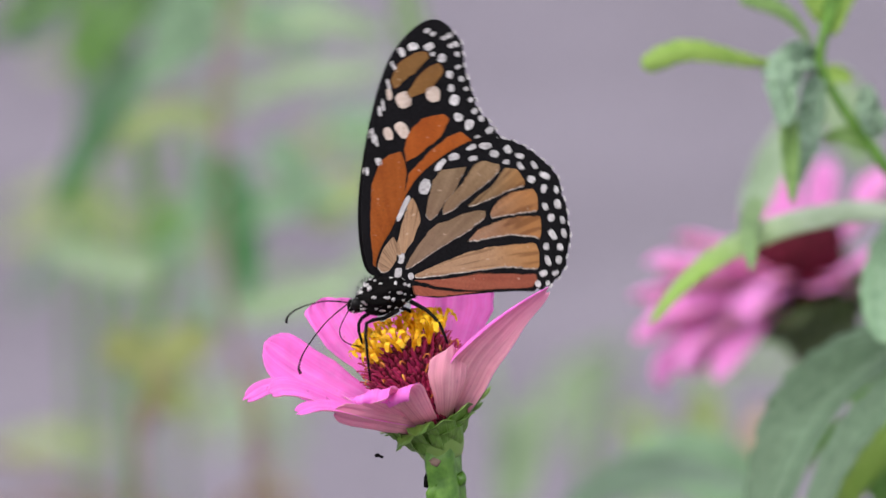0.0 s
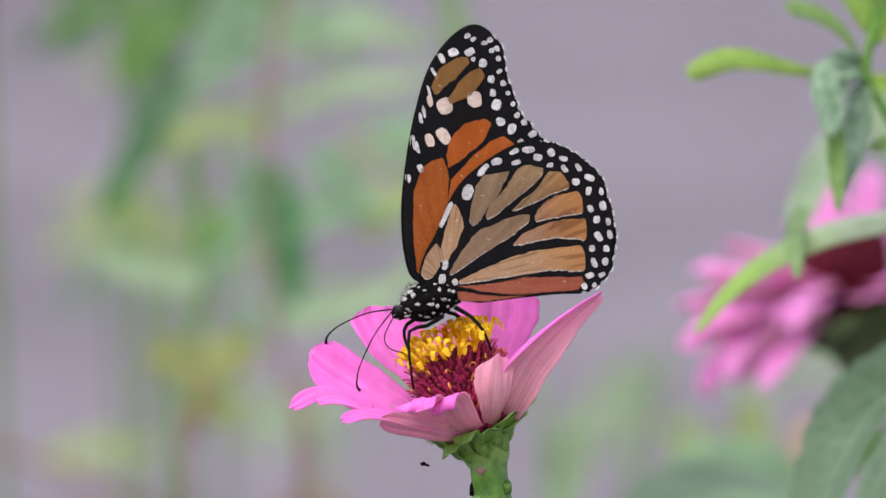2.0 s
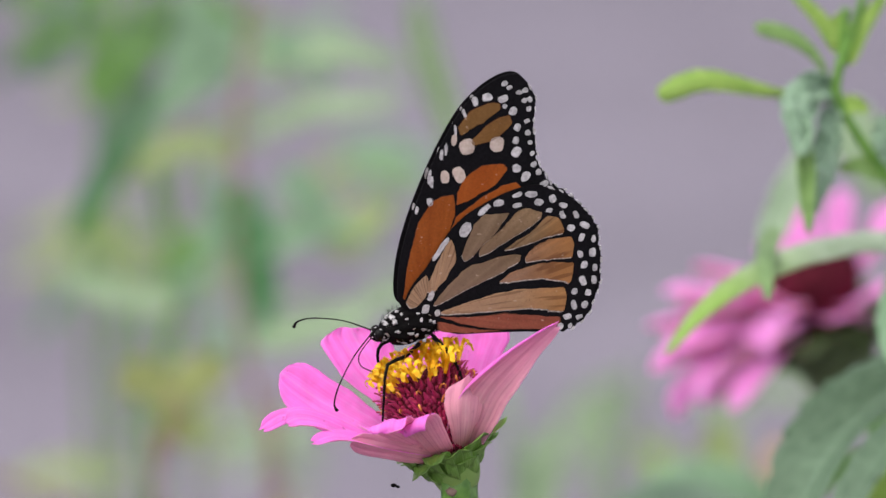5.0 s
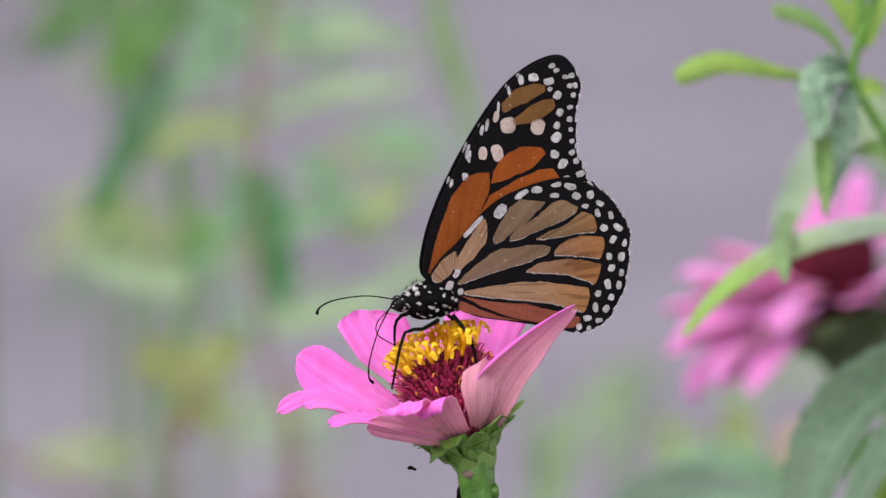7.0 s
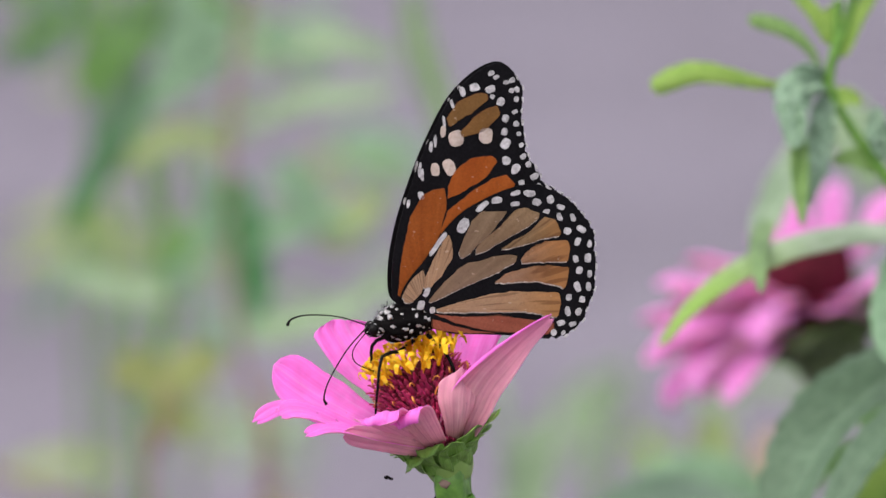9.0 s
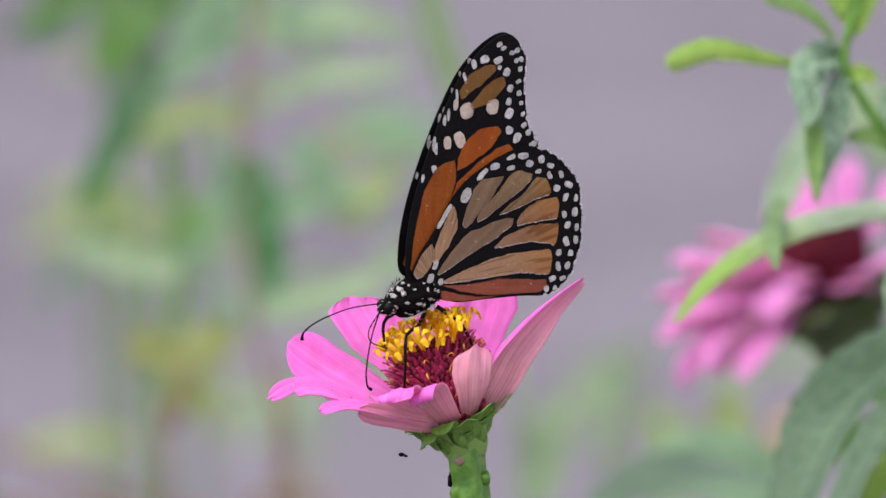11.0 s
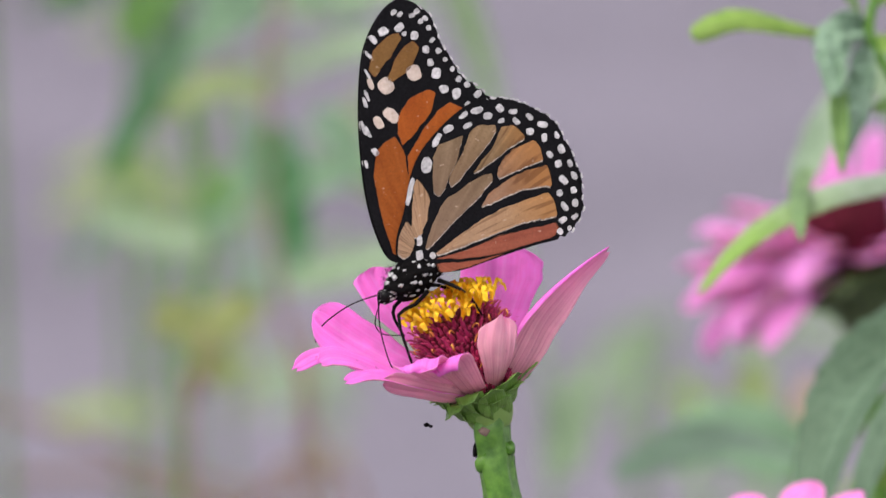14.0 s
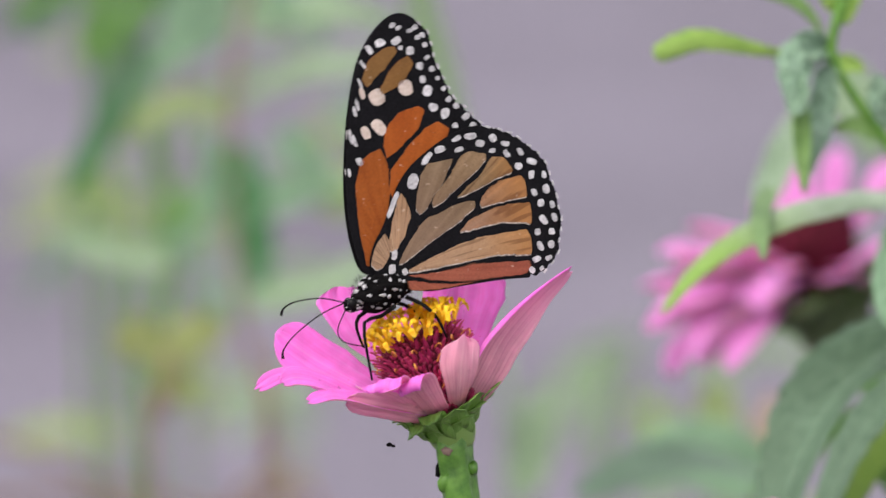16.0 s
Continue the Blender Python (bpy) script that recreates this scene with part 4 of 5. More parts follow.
def fly_body(fly):
    """Thorax, head, abdomen, eyes, legs, feelers and tongue; x to the rear."""
    part("thorax", blob((0.0058, 0.0032, 0.0037), (-0.0030, 0, -0.0031), pose(0, 0, 0, 0, -14, 0), 4, 0.3), BODY_BLACK, fly, "black furry thorax")
    part("head", blob((0.0021, 0.0017, 0.0015), (-0.0086, 0, -0.0054), pose(0, 0, 0, 0, -20, 0), 3, 0.3), BODY_BLACK, fly, "black head with white dots")
    for s in (-1, 1):
        part("eye", blob((0.0010, 0.0007, 0.0011), (-0.0093, s * 0.0013, -0.0052), None, 3), EYE_BLACK, fly, "glossy black eye")
    bm = tube([(0.001, 0, -0.0012), (0.006, 0, -0.0006), (0.013, 0, -0.0004), (0.020, 0, -0.0008), (0.0235, 0, -0.0014)],
              [0.0015, 0.0017, 0.0017, 0.0014, 0.0006], 14, 10)
    for v in bm.verts:
        k = 1 + 0.05 * math.sin(v.co.x * 2200)
        v.co.y, v.co.z = v.co.y * k * 0.80, v.co.z * k
    abdomen = part("abdomen", bm, BODY_BLACK, fly, "black abdomen with thin white rings")
    for k in range(6):
        x = 0.0105 + 0.0021 * k
        ring = [(x, 0.00133 * math.cos(a), -0.0004 + 0.00166 * math.sin(a)) for a in (0.35 + 2.4 * i / 8 for i in range(9))]
        part("ring", tube(ring, 0.00007, 5, 1), SPOT_WHITE, abdomen)
    rng = random.Random(5)
    for centre, size, count in (((-0.0030, 0, -0.0031), (0.0058, 0.0032, 0.0037), 84), ((-0.0086, 0, -0.0054), (0.0021, 0.0017, 0.0015), 30)):
        for k in range(count):
            h = 1 - 2 * (k + 0.5) / count
            a = k * 2.39996 + rng.uniform(-0.15, 0.15)
            way = Vector((math.sqrt(1 - h * h) * math.cos(a), math.sqrt(1 - h * h) * math.sin(a), h))
            if way.z > 0.9:
                continue
            lean = pose(0, 0, 0, 0, -14 if count > 40 else -20, 0)
            at = Vector(centre) + lean @ Vector([w * q for w, q in zip(way, size)])
            r = rng.uniform(0.00022, 0.00056) * (1.0 if count > 40 else 0.66)
            flat = Vector([w / q for w, q in zip(way, size)]).to_track_quat("Z", "Y").to_matrix().to_4x4()
            part("white_dot", blob((r * rng.uniform(0.7, 1.8), r * rng.uniform(0.6, 1.2), r * 0.35), at, flat, 2, 0.8), SPOT_WHITE, fly)
    # fur on the back of the thorax
    bm = bmesh.new()
    for k in range(420):
        h = rng.uniform(-0.5, 1)
        a = rng.uniform(0, 2 * math.pi)
        way = Vector((math.sqrt(1 - h * h) * math.cos(a), math.sqrt(1 - h * h) * math.sin(a), h))
        at = Vector((-0.0030, 0, -0.0031)) + Vector((way.x * 0.0056, way.y * 0.0031, way.z * 0.0037))
        tip = at + (way + Vector((0.6, 0, 0.1))).normalized() * rng.uniform(0.0006, 0.0013)
        s = way.orthogonal().normalized() * 0.00005
        o = way.cross(s)
        vs = [bm.verts.new(at + s), bm.verts.new(at - s * 0.5 + o), bm.verts.new(at - s * 0.5 - o), bm.verts.new(tip)]
        for f in ((0, 1, 3), (1, 2, 3), (2, 0, 3)):
            bm.faces.new([vs[i] for i in f])
    tagged(part("fur", bm, BODY_BLACK, fly), kind="stuff")


FLY_START = spot(715, 490)
butterfly = new("butterfly")
butterfly.matrix_basis = Matrix.Translation(FLY_START)
tagged(butterfly, "orange and black monarch butterfly feeding on a pink zinnia", "butterfly")
fly_body(butterfly)
WINGS = {}
for side, word in ((-1, "left"), (1, "right")):
    WINGS["fore", side] = wing(
        "forewing", butterfly, side, FORE_EDGE, (10, 17), FORE_CELLS, (UNDER_ORANGE, UNDER_OLIVE), (UPPER_FORE, UPPER_TIP), [(u, v, a * 0.87, b * 0.87, turn) for u, v, a, b, turn in FORE_SPOTS], [],
        [(u, v, a * 0.87, b * 0.87, turn) for u, v, a, b, turn in FORE_DOTS] + margin_dots(FORE_EDGE, 10, 17, 12, 21, 4.6, 1) + margin_dots(FORE_EDGE, 10, 17, 1.6, 21, 1.7, 3, 0.0, 5.0),
        side * 0.0013, "orange forewing with black veins and white-spotted black tip", swell=-0.00018)
    WINGS["hind", side] = wing(
        "hindwing", butterfly, side, HIND_EDGE, (10, 23), HIND_CELLS, (UNDER_BUFF, UNDER_RED, UNDER_TAN, UNDER_GREY, UNDER_OCHRE), (UPPER_HIND,) * 5, [], HIND_BARS,
        [(u, v, a * 0.88, b * 0.9, turn) for u, v, a, b, turn in HIND_SPOTS] + margin_dots(HIND_EDGE, 10, 22, 1.6, 21, 1.7, 6, 0.0, 5.0),
        side * 0.0019, "hindwing with buff underside, black veins and white-spotted border", True, -0.00012)
    # brown fur over the base of the upper side
    rng, bm = random.Random(11 + side), bmesh.new()
    for k in range(640):
        x, z = rng.uniform(0.0005, 0.0125), rng.uniform(-0.0022, 0.0036)
        a, ln = rng.uniform(-0.10, 0.26), rng.uniform(0.002, 0.0056)
        at = Vector((x, -side * 0.0002, z))
        tip = at + Vector((math.cos(a) * ln, -side * rng.uniform(0.0001, 0.0009), math.sin(a) * ln))
        vs = [bm.verts.new(at + Vector((0, 0, 0.00005))), bm.verts.new(at - Vector((0, side * 0.00009, 0))), bm.verts.new(at - Vector((0, 0, 0.00005))), bm.verts.new(tip)]
        for f in ((0, 1, 3), (1, 2, 3), (2, 0, 3)):
            bm.faces.new([vs[i] for i in f])
    tagged(part("wing_fur", bm, WING_FUR, WINGS["hind", side], "brown fur"), kind="stuff")

feelers = {}
for s in (-1, 1):
    ob = part("feeler", tube([(0, 0, 0), (-0.006, 0, 0.0005), (-0.0125, 0, -0.0004), (-0.0158, 0, -0.0018), (-0.0166, 0, -0.0032)], [0.00016, 0.00013, 0.00014, 0.00018, 0.00036], 6, 6), LEG_BLACK, butterfly, "thin black feeler with a thick end")
    ob.location = (-0.0105, s * 0.0006, -0.0049)
    feelers[s] = ob
LEGS = [
    [(-0.0012, -0.0020, -0.0064), (-0.0052, -0.0058, -0.0078), (-0.0092, -0.0080, -0.0086), (-0.0096, -0.0098, -0.0140), (-0.0090, -0.0100, -0.0196)],
    [(0.0014, -0.0022, -0.0048), (0.0036, -0.0060, -0.0064), (0.0054, -0.0088, -0.0092), (0.0064, -0.0100, -0.0126)],
    [(-0.0040, 0.0010, -0.0060), (-0.0074, 0.0014, -0.0080), (-0.0080, 0.0012, -0.0104), (-0.0070, 0.0006, -0.0140)],
    [(-0.0012, 0.0025, -0.0055), (0.0030, 0.0050, -0.0066), (0.0060, 0.0060, -0.0090), (0.0072, 0.0060, -0.0120)],
]
for line in LEGS:
    bm = tube(line, [0.00046, 0.00038, 0.00031, 0.00020], 7, 2)
    part("leg", bm, LEG_BLACK, butterfly, "thin black leg")
part("tongue", tube([(-0.0104, 0, -0.0064), (-0.0122, 0, -0.0100), (-0.0112, 0, -0.0124), (-0.0076, 0, -0.0136)], 0.00012, 5, 6), LEG_BLACK, butterfly, "thin curved black tongue")


# ---- plants behind ----
def leafy(name, stems, leaves, label, category="plant", group="", anchor=None):
    """A plant: stems as (points, radius, material), leaves as (points, width, facing, fold, wave, teeth, blunt, material), in world places."""
    top = new(name)
    a = Vector(anchor) if anchor else Vector(stems[0][0][-1])
    top.location = a
    tagged(top, label, category, group)
    for pts, r, mat in stems:
        part("stem", tube([Vector(p) - a for p in pts], r, 8, 6), mat, top)
    for k, (pts, width, face_to, fold, wave, teeth, blunt, mat) in enumerate(leaves):
        part("leaf", leaf_bmesh([Vector(p) - a for p in pts], width, face_to, fold, wave, teeth, 34 if teeth else 20, 12 if teeth else 8, blunt, k * 2.1, 0.0004, 0.3 if blunt < 0.4 else 0.76 if blunt > 1 else 0.4, 0.9 if mat is LEAF_CRINKLE else 0.0), [mat, mat], top)
    return top


def line(d, *uv):
    """Points on sight lines at depth d (or a run from one depth to another)."""
    d0, d1 = d if isinstance(d, tuple) else (d, d)
    n = max(1, len(uv) - 1)
    return [spot(u, v, d0 + (d1 - d0) * i / n) for i, (u, v) in enumerate(uv)]


def rooted(d, *uv):
    """Such points, run on down to the ground."""
    pts = line(d, *uv)
    last = pts[-1]
    return pts + [Vector((last.x + 0.01, last.y + 0.02, last.z * 0.5)), Vector((last.x, last.y + 0.03, 0.0))]


CAMW = (0, -1, 0.35)
D1 = 1.81
leafy("leafy_sprig", [
    (rooted(D1, (1468, -40), (1462, 40), (1452, 118), (1500, 200), (1568, 292), (1680, 460), (1760, 900)), [0.0011, 0.0011, 0.0012, 0.0010, 0.0011, 0.0018, 0.003, 0.004, 0.004], STEM),
    (line(D1, (1470, 160), (1506, 214), (1576, 310)), [0.0009, 0.0011, 0.0012], STEM),
    (line(D1, (1460, 60), (1478, 10), (1500, -60)), [0.0012, 0.001, 0.001], STEM),
], [
    (line((D1, D1 - 0.01), (1420, 122), (1330, 108), (1214, 88), (1136, 118)), 0.0050, CAMW, -0.3, 0.12, 9, 1.05, LEAF_LIME),
    (line(D1, (1446, 118), (1420, 54), (1372, 12), (1306, -6)), 0.0036, CAMW, -0.2, 0.05, 0, 1.05, LEAF_FRESH),
    (line((D1, D1 - 0.02), (1440, 104), (1396, 112), (1384, 158), (1392, 224)), 0.0080, CAMW, 0.15, 0.4, 9, 0.95, LEAF_CRINKLE),
    (line((D1 - 0.01, D1 - 0.02), (1398, 200), (1397, 240), (1400, 300), (1402, 362)), 0.0040, CAMW, 0.7, 0.2, 0, 0.4, LEAF_FRESH),
] + [
    (line((D1, D1 - 0.01), (1446, 128), (1438, 190), (1430, 250), (1408, 330)), 0.0056, CAMW, 0.3, 0.6, 9, 0.6, LEAF_CRINKLE),
    (line(D1, (1440, 176), (1450, 146), (1478, 132), (1508, 142)), 0.0046, CAMW, 0.2, 0.2, 0, 0.8, LEAF_LIME),
    (line(D1, (1454, 40), (1424, -16), (1356, -84)), 0.0034, CAMW, 0.2, 0.1, 0, 0.6, LEAF_LIME),
    (line(D1, (1470, 62), (1492, 4), (1540, -66)), 0.0040, CAMW, 0.2, 0.1, 0, 0.7, LEAF_LIME),
] + [
    (line(D1, (1462, 30), (1456, 0), (1464, -30)), 0.0050, CAMW, 0.2, 0.2, 0, 0.7, LEAF_LIME),
    (line(D1, (1540, 262), (1500, 240), (1455, 248)), 0.0040, CAMW, 0.2, 0.1, 0, 0.5, LEAF_FRESH),
    (line(D1, (1560, 240), (1538, 200), (1534, 150)), 0.0056, CAMW, 0.3, 0.3, 0, 0.8, LEAF_CRINKLE),
    (line((1.85, 1.80), (1700, 410), (1560, 368), (1420, 382), (1300, 432), (1210, 500), (1150, 575)), 0.0078, (0, -0.6, 1), -0.25, 0.08, 0, 0.35, LEAF_SHEEN),
] + [
    (line((2.10, 1.92), (1440, 180), (1384, 260), (1336, 360), (1330, 400)), 0.0080, CAMW, 0.2, 0.12, 5, 0.5, LEAF_PALE),
    (line((1.86, 1.78), (1346, 350), (1326, 400), (1330, 480)), 0.0044, CAMW, 0.2, 0.12, 0, 0.5, LEAF_FRESH),
    (line((2.20, 2.20), (1450, 130), (1500, 210), (1530, 300)), 0.0140, CAMW, 0.2, 0.12, 0, 0.6, LEAF_PALE),
], "leafy green sprig with narrow drooping and crinkled leaves", anchor=(0.12, 0.08, 0.0))

leafy("broad_leaf_plant", [
    (rooted(1.83, (1640, 560), (1625, 760), (1610, 1000)), [0.003, 0.003, 0.0035, 0.0035, 0.0035], STEM),
], [
    (line((1.84, 1.80), (1660, 590), (1550, 640), (1450, 735), (1385, 860), (1350, 990)), 0.0200, (-0.7, -0.8, 0.5), 0.45, 0.10, 12, 0.7, LEAF_SHADE),
    (line((1.81, 1.79), (1660, 640), (1560, 720), (1480, 820), (1420, 990)), 0.0090, (-0.3, -0.8, 0.6), 0.3, 0.1, 8, 0.7, LEAF_SHADE),
    (line((1.86, 1.88), (1640, 690), (1570, 760), (1510, 830), (1480, 920)), 0.0120, CAMW, 0.2, 0.1, 0, 0.7, LEAF_LIME),
    (line((1.88, 1.90), (1640, 640), (1580, 690), (1560, 780), (1570, 900)), 0.0160, CAMW, 0.2, 0.1, 0, 0.7, LEAF_MID),
] + [
    (line((1.84, 1.80), (1640, 380), (1590, 440), (1560, 530), (1565, 610)), 0.0110, CAMW, 0.2, 0.1, 8, 0.7, LEAF_GREY),
], "broad serrated green leaves on a thick stem", anchor=(0.13, 0.12, 0.0))

SECOND = spot(1432, 516, 2.10)
SECOND_TURN = pose(0, 0, 0, 8, -14, 0)
second_petals = []
rng = random.Random(21)
# three tiers of petals that droop more the lower they sit, crowded where the head leans
for tier, (count, first, step, rise, long) in enumerate(((9, 142, 13, 26, 0.037), (9, 140, 14, 12, 0.042), (7, 146, 15, -2, 0.041))):
    for k in range(count):
        second_petals.append((first + k * step + rng.uniform(-6, 6), 0.005 - 0.0025 * tier, long * rng.uniform(0.80, 1.05), rng.uniform(0.0062, 0.0092),
                              rise + rng.uniform(-8, 8), rng.uniform(-26, -4), 0.45, 0.4, rng.uniform(-70, 10), rng.uniform(-40, 35)))
second_petals += [
    (284, 0.003, 0.0170, 0.0140, 6, 10, 0.3, 0.1, 0, 0), (308, 0.004, 0.0190, 0.0150, 14, 6, 0.3, 0.1, 0, 0),
    (340, 0.004, 0.0250, 0.0120, 4, 6, 0.3, 0.3, 0, 0), (326, 0.002, 0.0240, 0.0100, -20, 6, 0.3, 0.3, 0, 0), (18, 0.004, 0.0300, 0.0120, 38, 8, 0.3, 0.3, -40, 0), (50, 0.005, 0.0280, 0.0090, 58, 8, 0.3, 0.3, -60, 0),
    (92, 0.005, 0.0260, 0.0090, 58, 8, 0.3, 0.3, -60, 0), (118, 0.005, 0.0220, 0.0090, 40, 6, 0.3, 0.3, 0, 0)]
zinnia("zinnia", SECOND, SECOND_TURN, second_petals, 0.0205, 0.0118,
       [SECOND + SECOND_TURN @ Vector((0, 0, -0.006)), spot(1462, 620, 2.11), spot(1470, 900, 2.12), Vector((0.14, 0.55, 0.4)), Vector((0.14, 0.56, 0.0))],
       "full rose pink zinnia with a dark maroon centre", 0, 10, (0, 0, 0), (ROSE_TOP, ROSE_UNDER), 2.1)

THIRD = spot(1276, 1100, 1.74)
THIRD_TURN = pose(0, 0, 0, 14, 0, 0) @ pose(0, 0, 0, 0, -8, 0)
zinnia("zinnia", THIRD, THIRD_TURN, [(k * 30 + 8, 0.0, 0.0235 + 0.002 * (k % 3), 0.0100, 28 + 5 * (k % 2), -4, 0.3, 0.1, -14, 0) for k in range(12)],
       0.0060, 0.0070, [THIRD + THIRD_TURN @ Vector((0, 0, -0.006)), spot(1266, 1300, 1.77), Vector((0.07, 0.2, 0.4)), Vector((0.07, 0.2, 0.0))],
       "light pink zinnia with an orange yellow centre", 40, 40, (0, 0, 0), (PETAL_PALE, PETAL_PALE))

# tall blurred plant with drooping leaves
DB = 2.6
leafy("tall_leafy_plant", [
    (rooted(DB, (420, -60), (395, 120), (390, 300), (405, 560), (440, 700), (455, 900)), 0.0013, STEM_BROWN),
    (rooted(DB + 0.1, (190, -60), (250, 250), (280, 500), (240, 900)), 0.0018, STEM),
], [
    (line(DB, (230, 100), (190, 200), (140, 290), (95, 370)), 0.0101, CAMW, 0.2, 0.1, 0, 0.6, LEAF_DARK),
    (line(DB, (395, 270), (400, 340), (430, 430), (440, 530)), 0.0140, CAMW, 0.2, 0.1, 0, 0.6, LEAF_DARK),
    (line(DB, (240, 20), (180, 40), (150, 90), (160, 140)), 0.0129, CAMW, 0.2, 0.1, 0, 0.8, LEAF_MID),
    (line(DB, (120, -30), (60, 0), (0, 50)), 0.0083, CAMW, 0.2, 0.1, 0, 0.8, LEAF_MID),
] + [
    (line(DB, (420, 80), (500, 40), (600, 40), (690, 70)), 0.0101, CAMW, 0.2, 0.1, 0, 0.8, LEAF_PALE),
    (line(DB, (430, 180), (520, 140), (610, 130), (690, 120)), 0.0083, CAMW, 0.2, 0.1, 0, 0.8, LEAF_PALE),
    (line(DB, (390, 60), (320, 90), (250, 130), (200, 200)), 0.0110, CAMW, 0.2, 0.1, 0, 0.8, LEAF_GREY),
    (line(DB, (390, 230), (300, 200), (220, 240), (150, 280)), 0.0083, CAMW, 0.2, 0.1, 0, 0.8, LEAF_OLIVE),
] + [
    (line(DB, (390, 300), (340, 380), (300, 430), (270, 450)), 0.0101, CAMW, 0.2, 0.1, 0, 0.8, LEAF_GREY),
    (line(DB, (420, 560), (500, 540), (600, 500), (700, 460)), 0.0092, CAMW, 0.2, 0.1, 0, 0.8, LEAF_PALE),
    (line(DB, (420, 400), (500, 360), (570, 340), (650, 380)), 0.0110, CAMW, 0.2, 0.1, 0, 0.8, LEAF_GREY),
    (line(DB, (280, 480), (230, 480), (150, 460), (70, 430)), 0.0092, CAMW, 0.2, 0.1, 0, 0.8, LEAF_PALE),
] + [
    (line(DB, (400, 10), (340, 20), (280, 80)), 0.0110, CAMW, 0.2, 0.1, 0, 0.8, LEAF_GREY),
    (line(DB, (440, 20), (500, 40), (560, 90)), 0.0110, CAMW, 0.2, 0.1, 0, 0.8, LEAF_GREY),
    (line(DB, (165, -90), (120, -30), (60, 10), (16, 20)), 0.0090, CAMW, 0.2, 0.1, 0, 0.8, LEAF_MID),
    (line(DB, (220, 0), (180, 40), (160, 100), (175, 150)), 0.0150, CAMW, 0.2, 0.1, 0, 0.8, LEAF_MID),
    (line(DB, (350, 250), (360, 310), (390, 390), (420, 440)), 0.0070, CAMW, 0.2, 0.1, 0, 0.8, LEAF_GREY),
    (line(DB, (330, 370), (290, 400), (260, 440)), 0.0090, CAMW, 0.2, 0.1, 0, 0.8, LEAF_MID),
    (line(DB, (560, 400), (600, 350), (660, 320)), 0.0120, CAMW, 0.2, 0.1, 0, 0.8, LEAF_OLIVE),
    (line(DB, (250, -60), (230, 0), (210, 50), (215, 110)), 0.0110, CAMW, 0.2, 0.1, 0, 0.8, LEAF_MID),
    (line(DB, (330, -60), (300, -10), (290, 50)), 0.0100, CAMW, 0.2, 0.1, 0, 0.8, LEAF_GREY),
    (line(DB, (250, 120), (215, 170), (190, 210)), 0.0090, CAMW, 0.2, 0.1, 0, 0.8, LEAF_GREY),
    (line(DB, (280, -50), (215, 50), (180, 150), (150, 290)), 0.0130, CAMW, 0.2, 0.1, 0, 0.8, LEAF_SHADE),
    (line(DB, (340, -40), (305, 30), (290, 110)), 0.0150, CAMW, 0.2, 0.1, 0, 0.8, LEAF_GREY),
    (line(DB, (110, -60), (70, 20), (20, 80)), 0.0150, CAMW, 0.2, 0.1, 0, 0.8, LEAF_SHADE),
    (line(DB, (470, 250), (520, 290), (560, 360)), 0.0090, CAMW, 0.2, 0.1, 0, 0.8, LEAF_GREY),
], "tall leafy plant with long drooping leaves", anchor=(-0.05, 1.2, 0.0))

leafy("budding_plant", [
    (rooted(DB - 0.1, (280, 640), (265, 760), (250, 900)), 0.0013, STEM_BROWN),
], [
    (line(DB - 0.1, (280, 650), (220, 620), (190, 650)), 0.0130, CAMW, 0.2, 0.2, 0, 0.9, BUD),
    (line(DB - 0.1, (280, 650), (290, 700), (330, 720)), 0.0110, CAMW, 0.2, 0.2, 0, 0.9, BUD),
    (line(DB - 0.1, (270, 650), (330, 610), (380, 600)), 0.0130, CAMW, 0.2, 0.2, 0, 0.9, BUD),
], "yellow green budding plant on a thin brown stem", anchor=(-0.1, 1.1, 0.0))

leafy("thin_stalk_plant", [
    (rooted(DB + 0.1, (715, -60), (735, 60), (770, 160), (800, 300), (850, 600), (890, 900)), 0.0018, LEAF_PALE),
], [
    (line(DB + 0.1, (708, -60), (728, 50), (762, 150), (800, 280)), 0.0085, CAMW, 0.2, 0.1, 0, 0.7, LEAF_FRESH),
    (line(DB + 0.1, (900, 900), (925, 790), (950, 700)), 0.0150, CAMW, 0.2, 0.1, 0, 0.7, LEAF_PALE),
], "thin green stalk with small leaves", anchor=(0.05, 1.3, 0.0))

leafy("low_leafy_plant", [
    (rooted(2.25, (1330, 880), (1350, 960), (1360, 1100)), 0.0030, STEM),
], [
    (line((2.25, 2.15), (1360, 880), (1250, 840), (1120, 850), (1000, 900)), 0.0180, (0, -0.7, 1), 0.15, 0.08, 0, 0.7, LEAF_SHADE),
    (line(2.3, (1350, 880), (1260, 835), (1170, 825), (1070, 875)), 0.0200, CAMW, 0.15, 0.08, 0, 0.7, LEAF_GREY),
    (line(2.5, (1262, 840), (1248, 770), (1246, 690)), 0.0150, CAMW, 0.15, 0.08, 0, 0.7, LEAF_OLIVE),
    (line(2.5, (1345, 860), (1340, 800), (1350, 720)), 0.0110, CAMW, 0.15, 0.08, 0, 0.7, LEAF_DRY),
], "low plant with broad pale green leaves", anchor=(0.09, 0.7, 0.0))


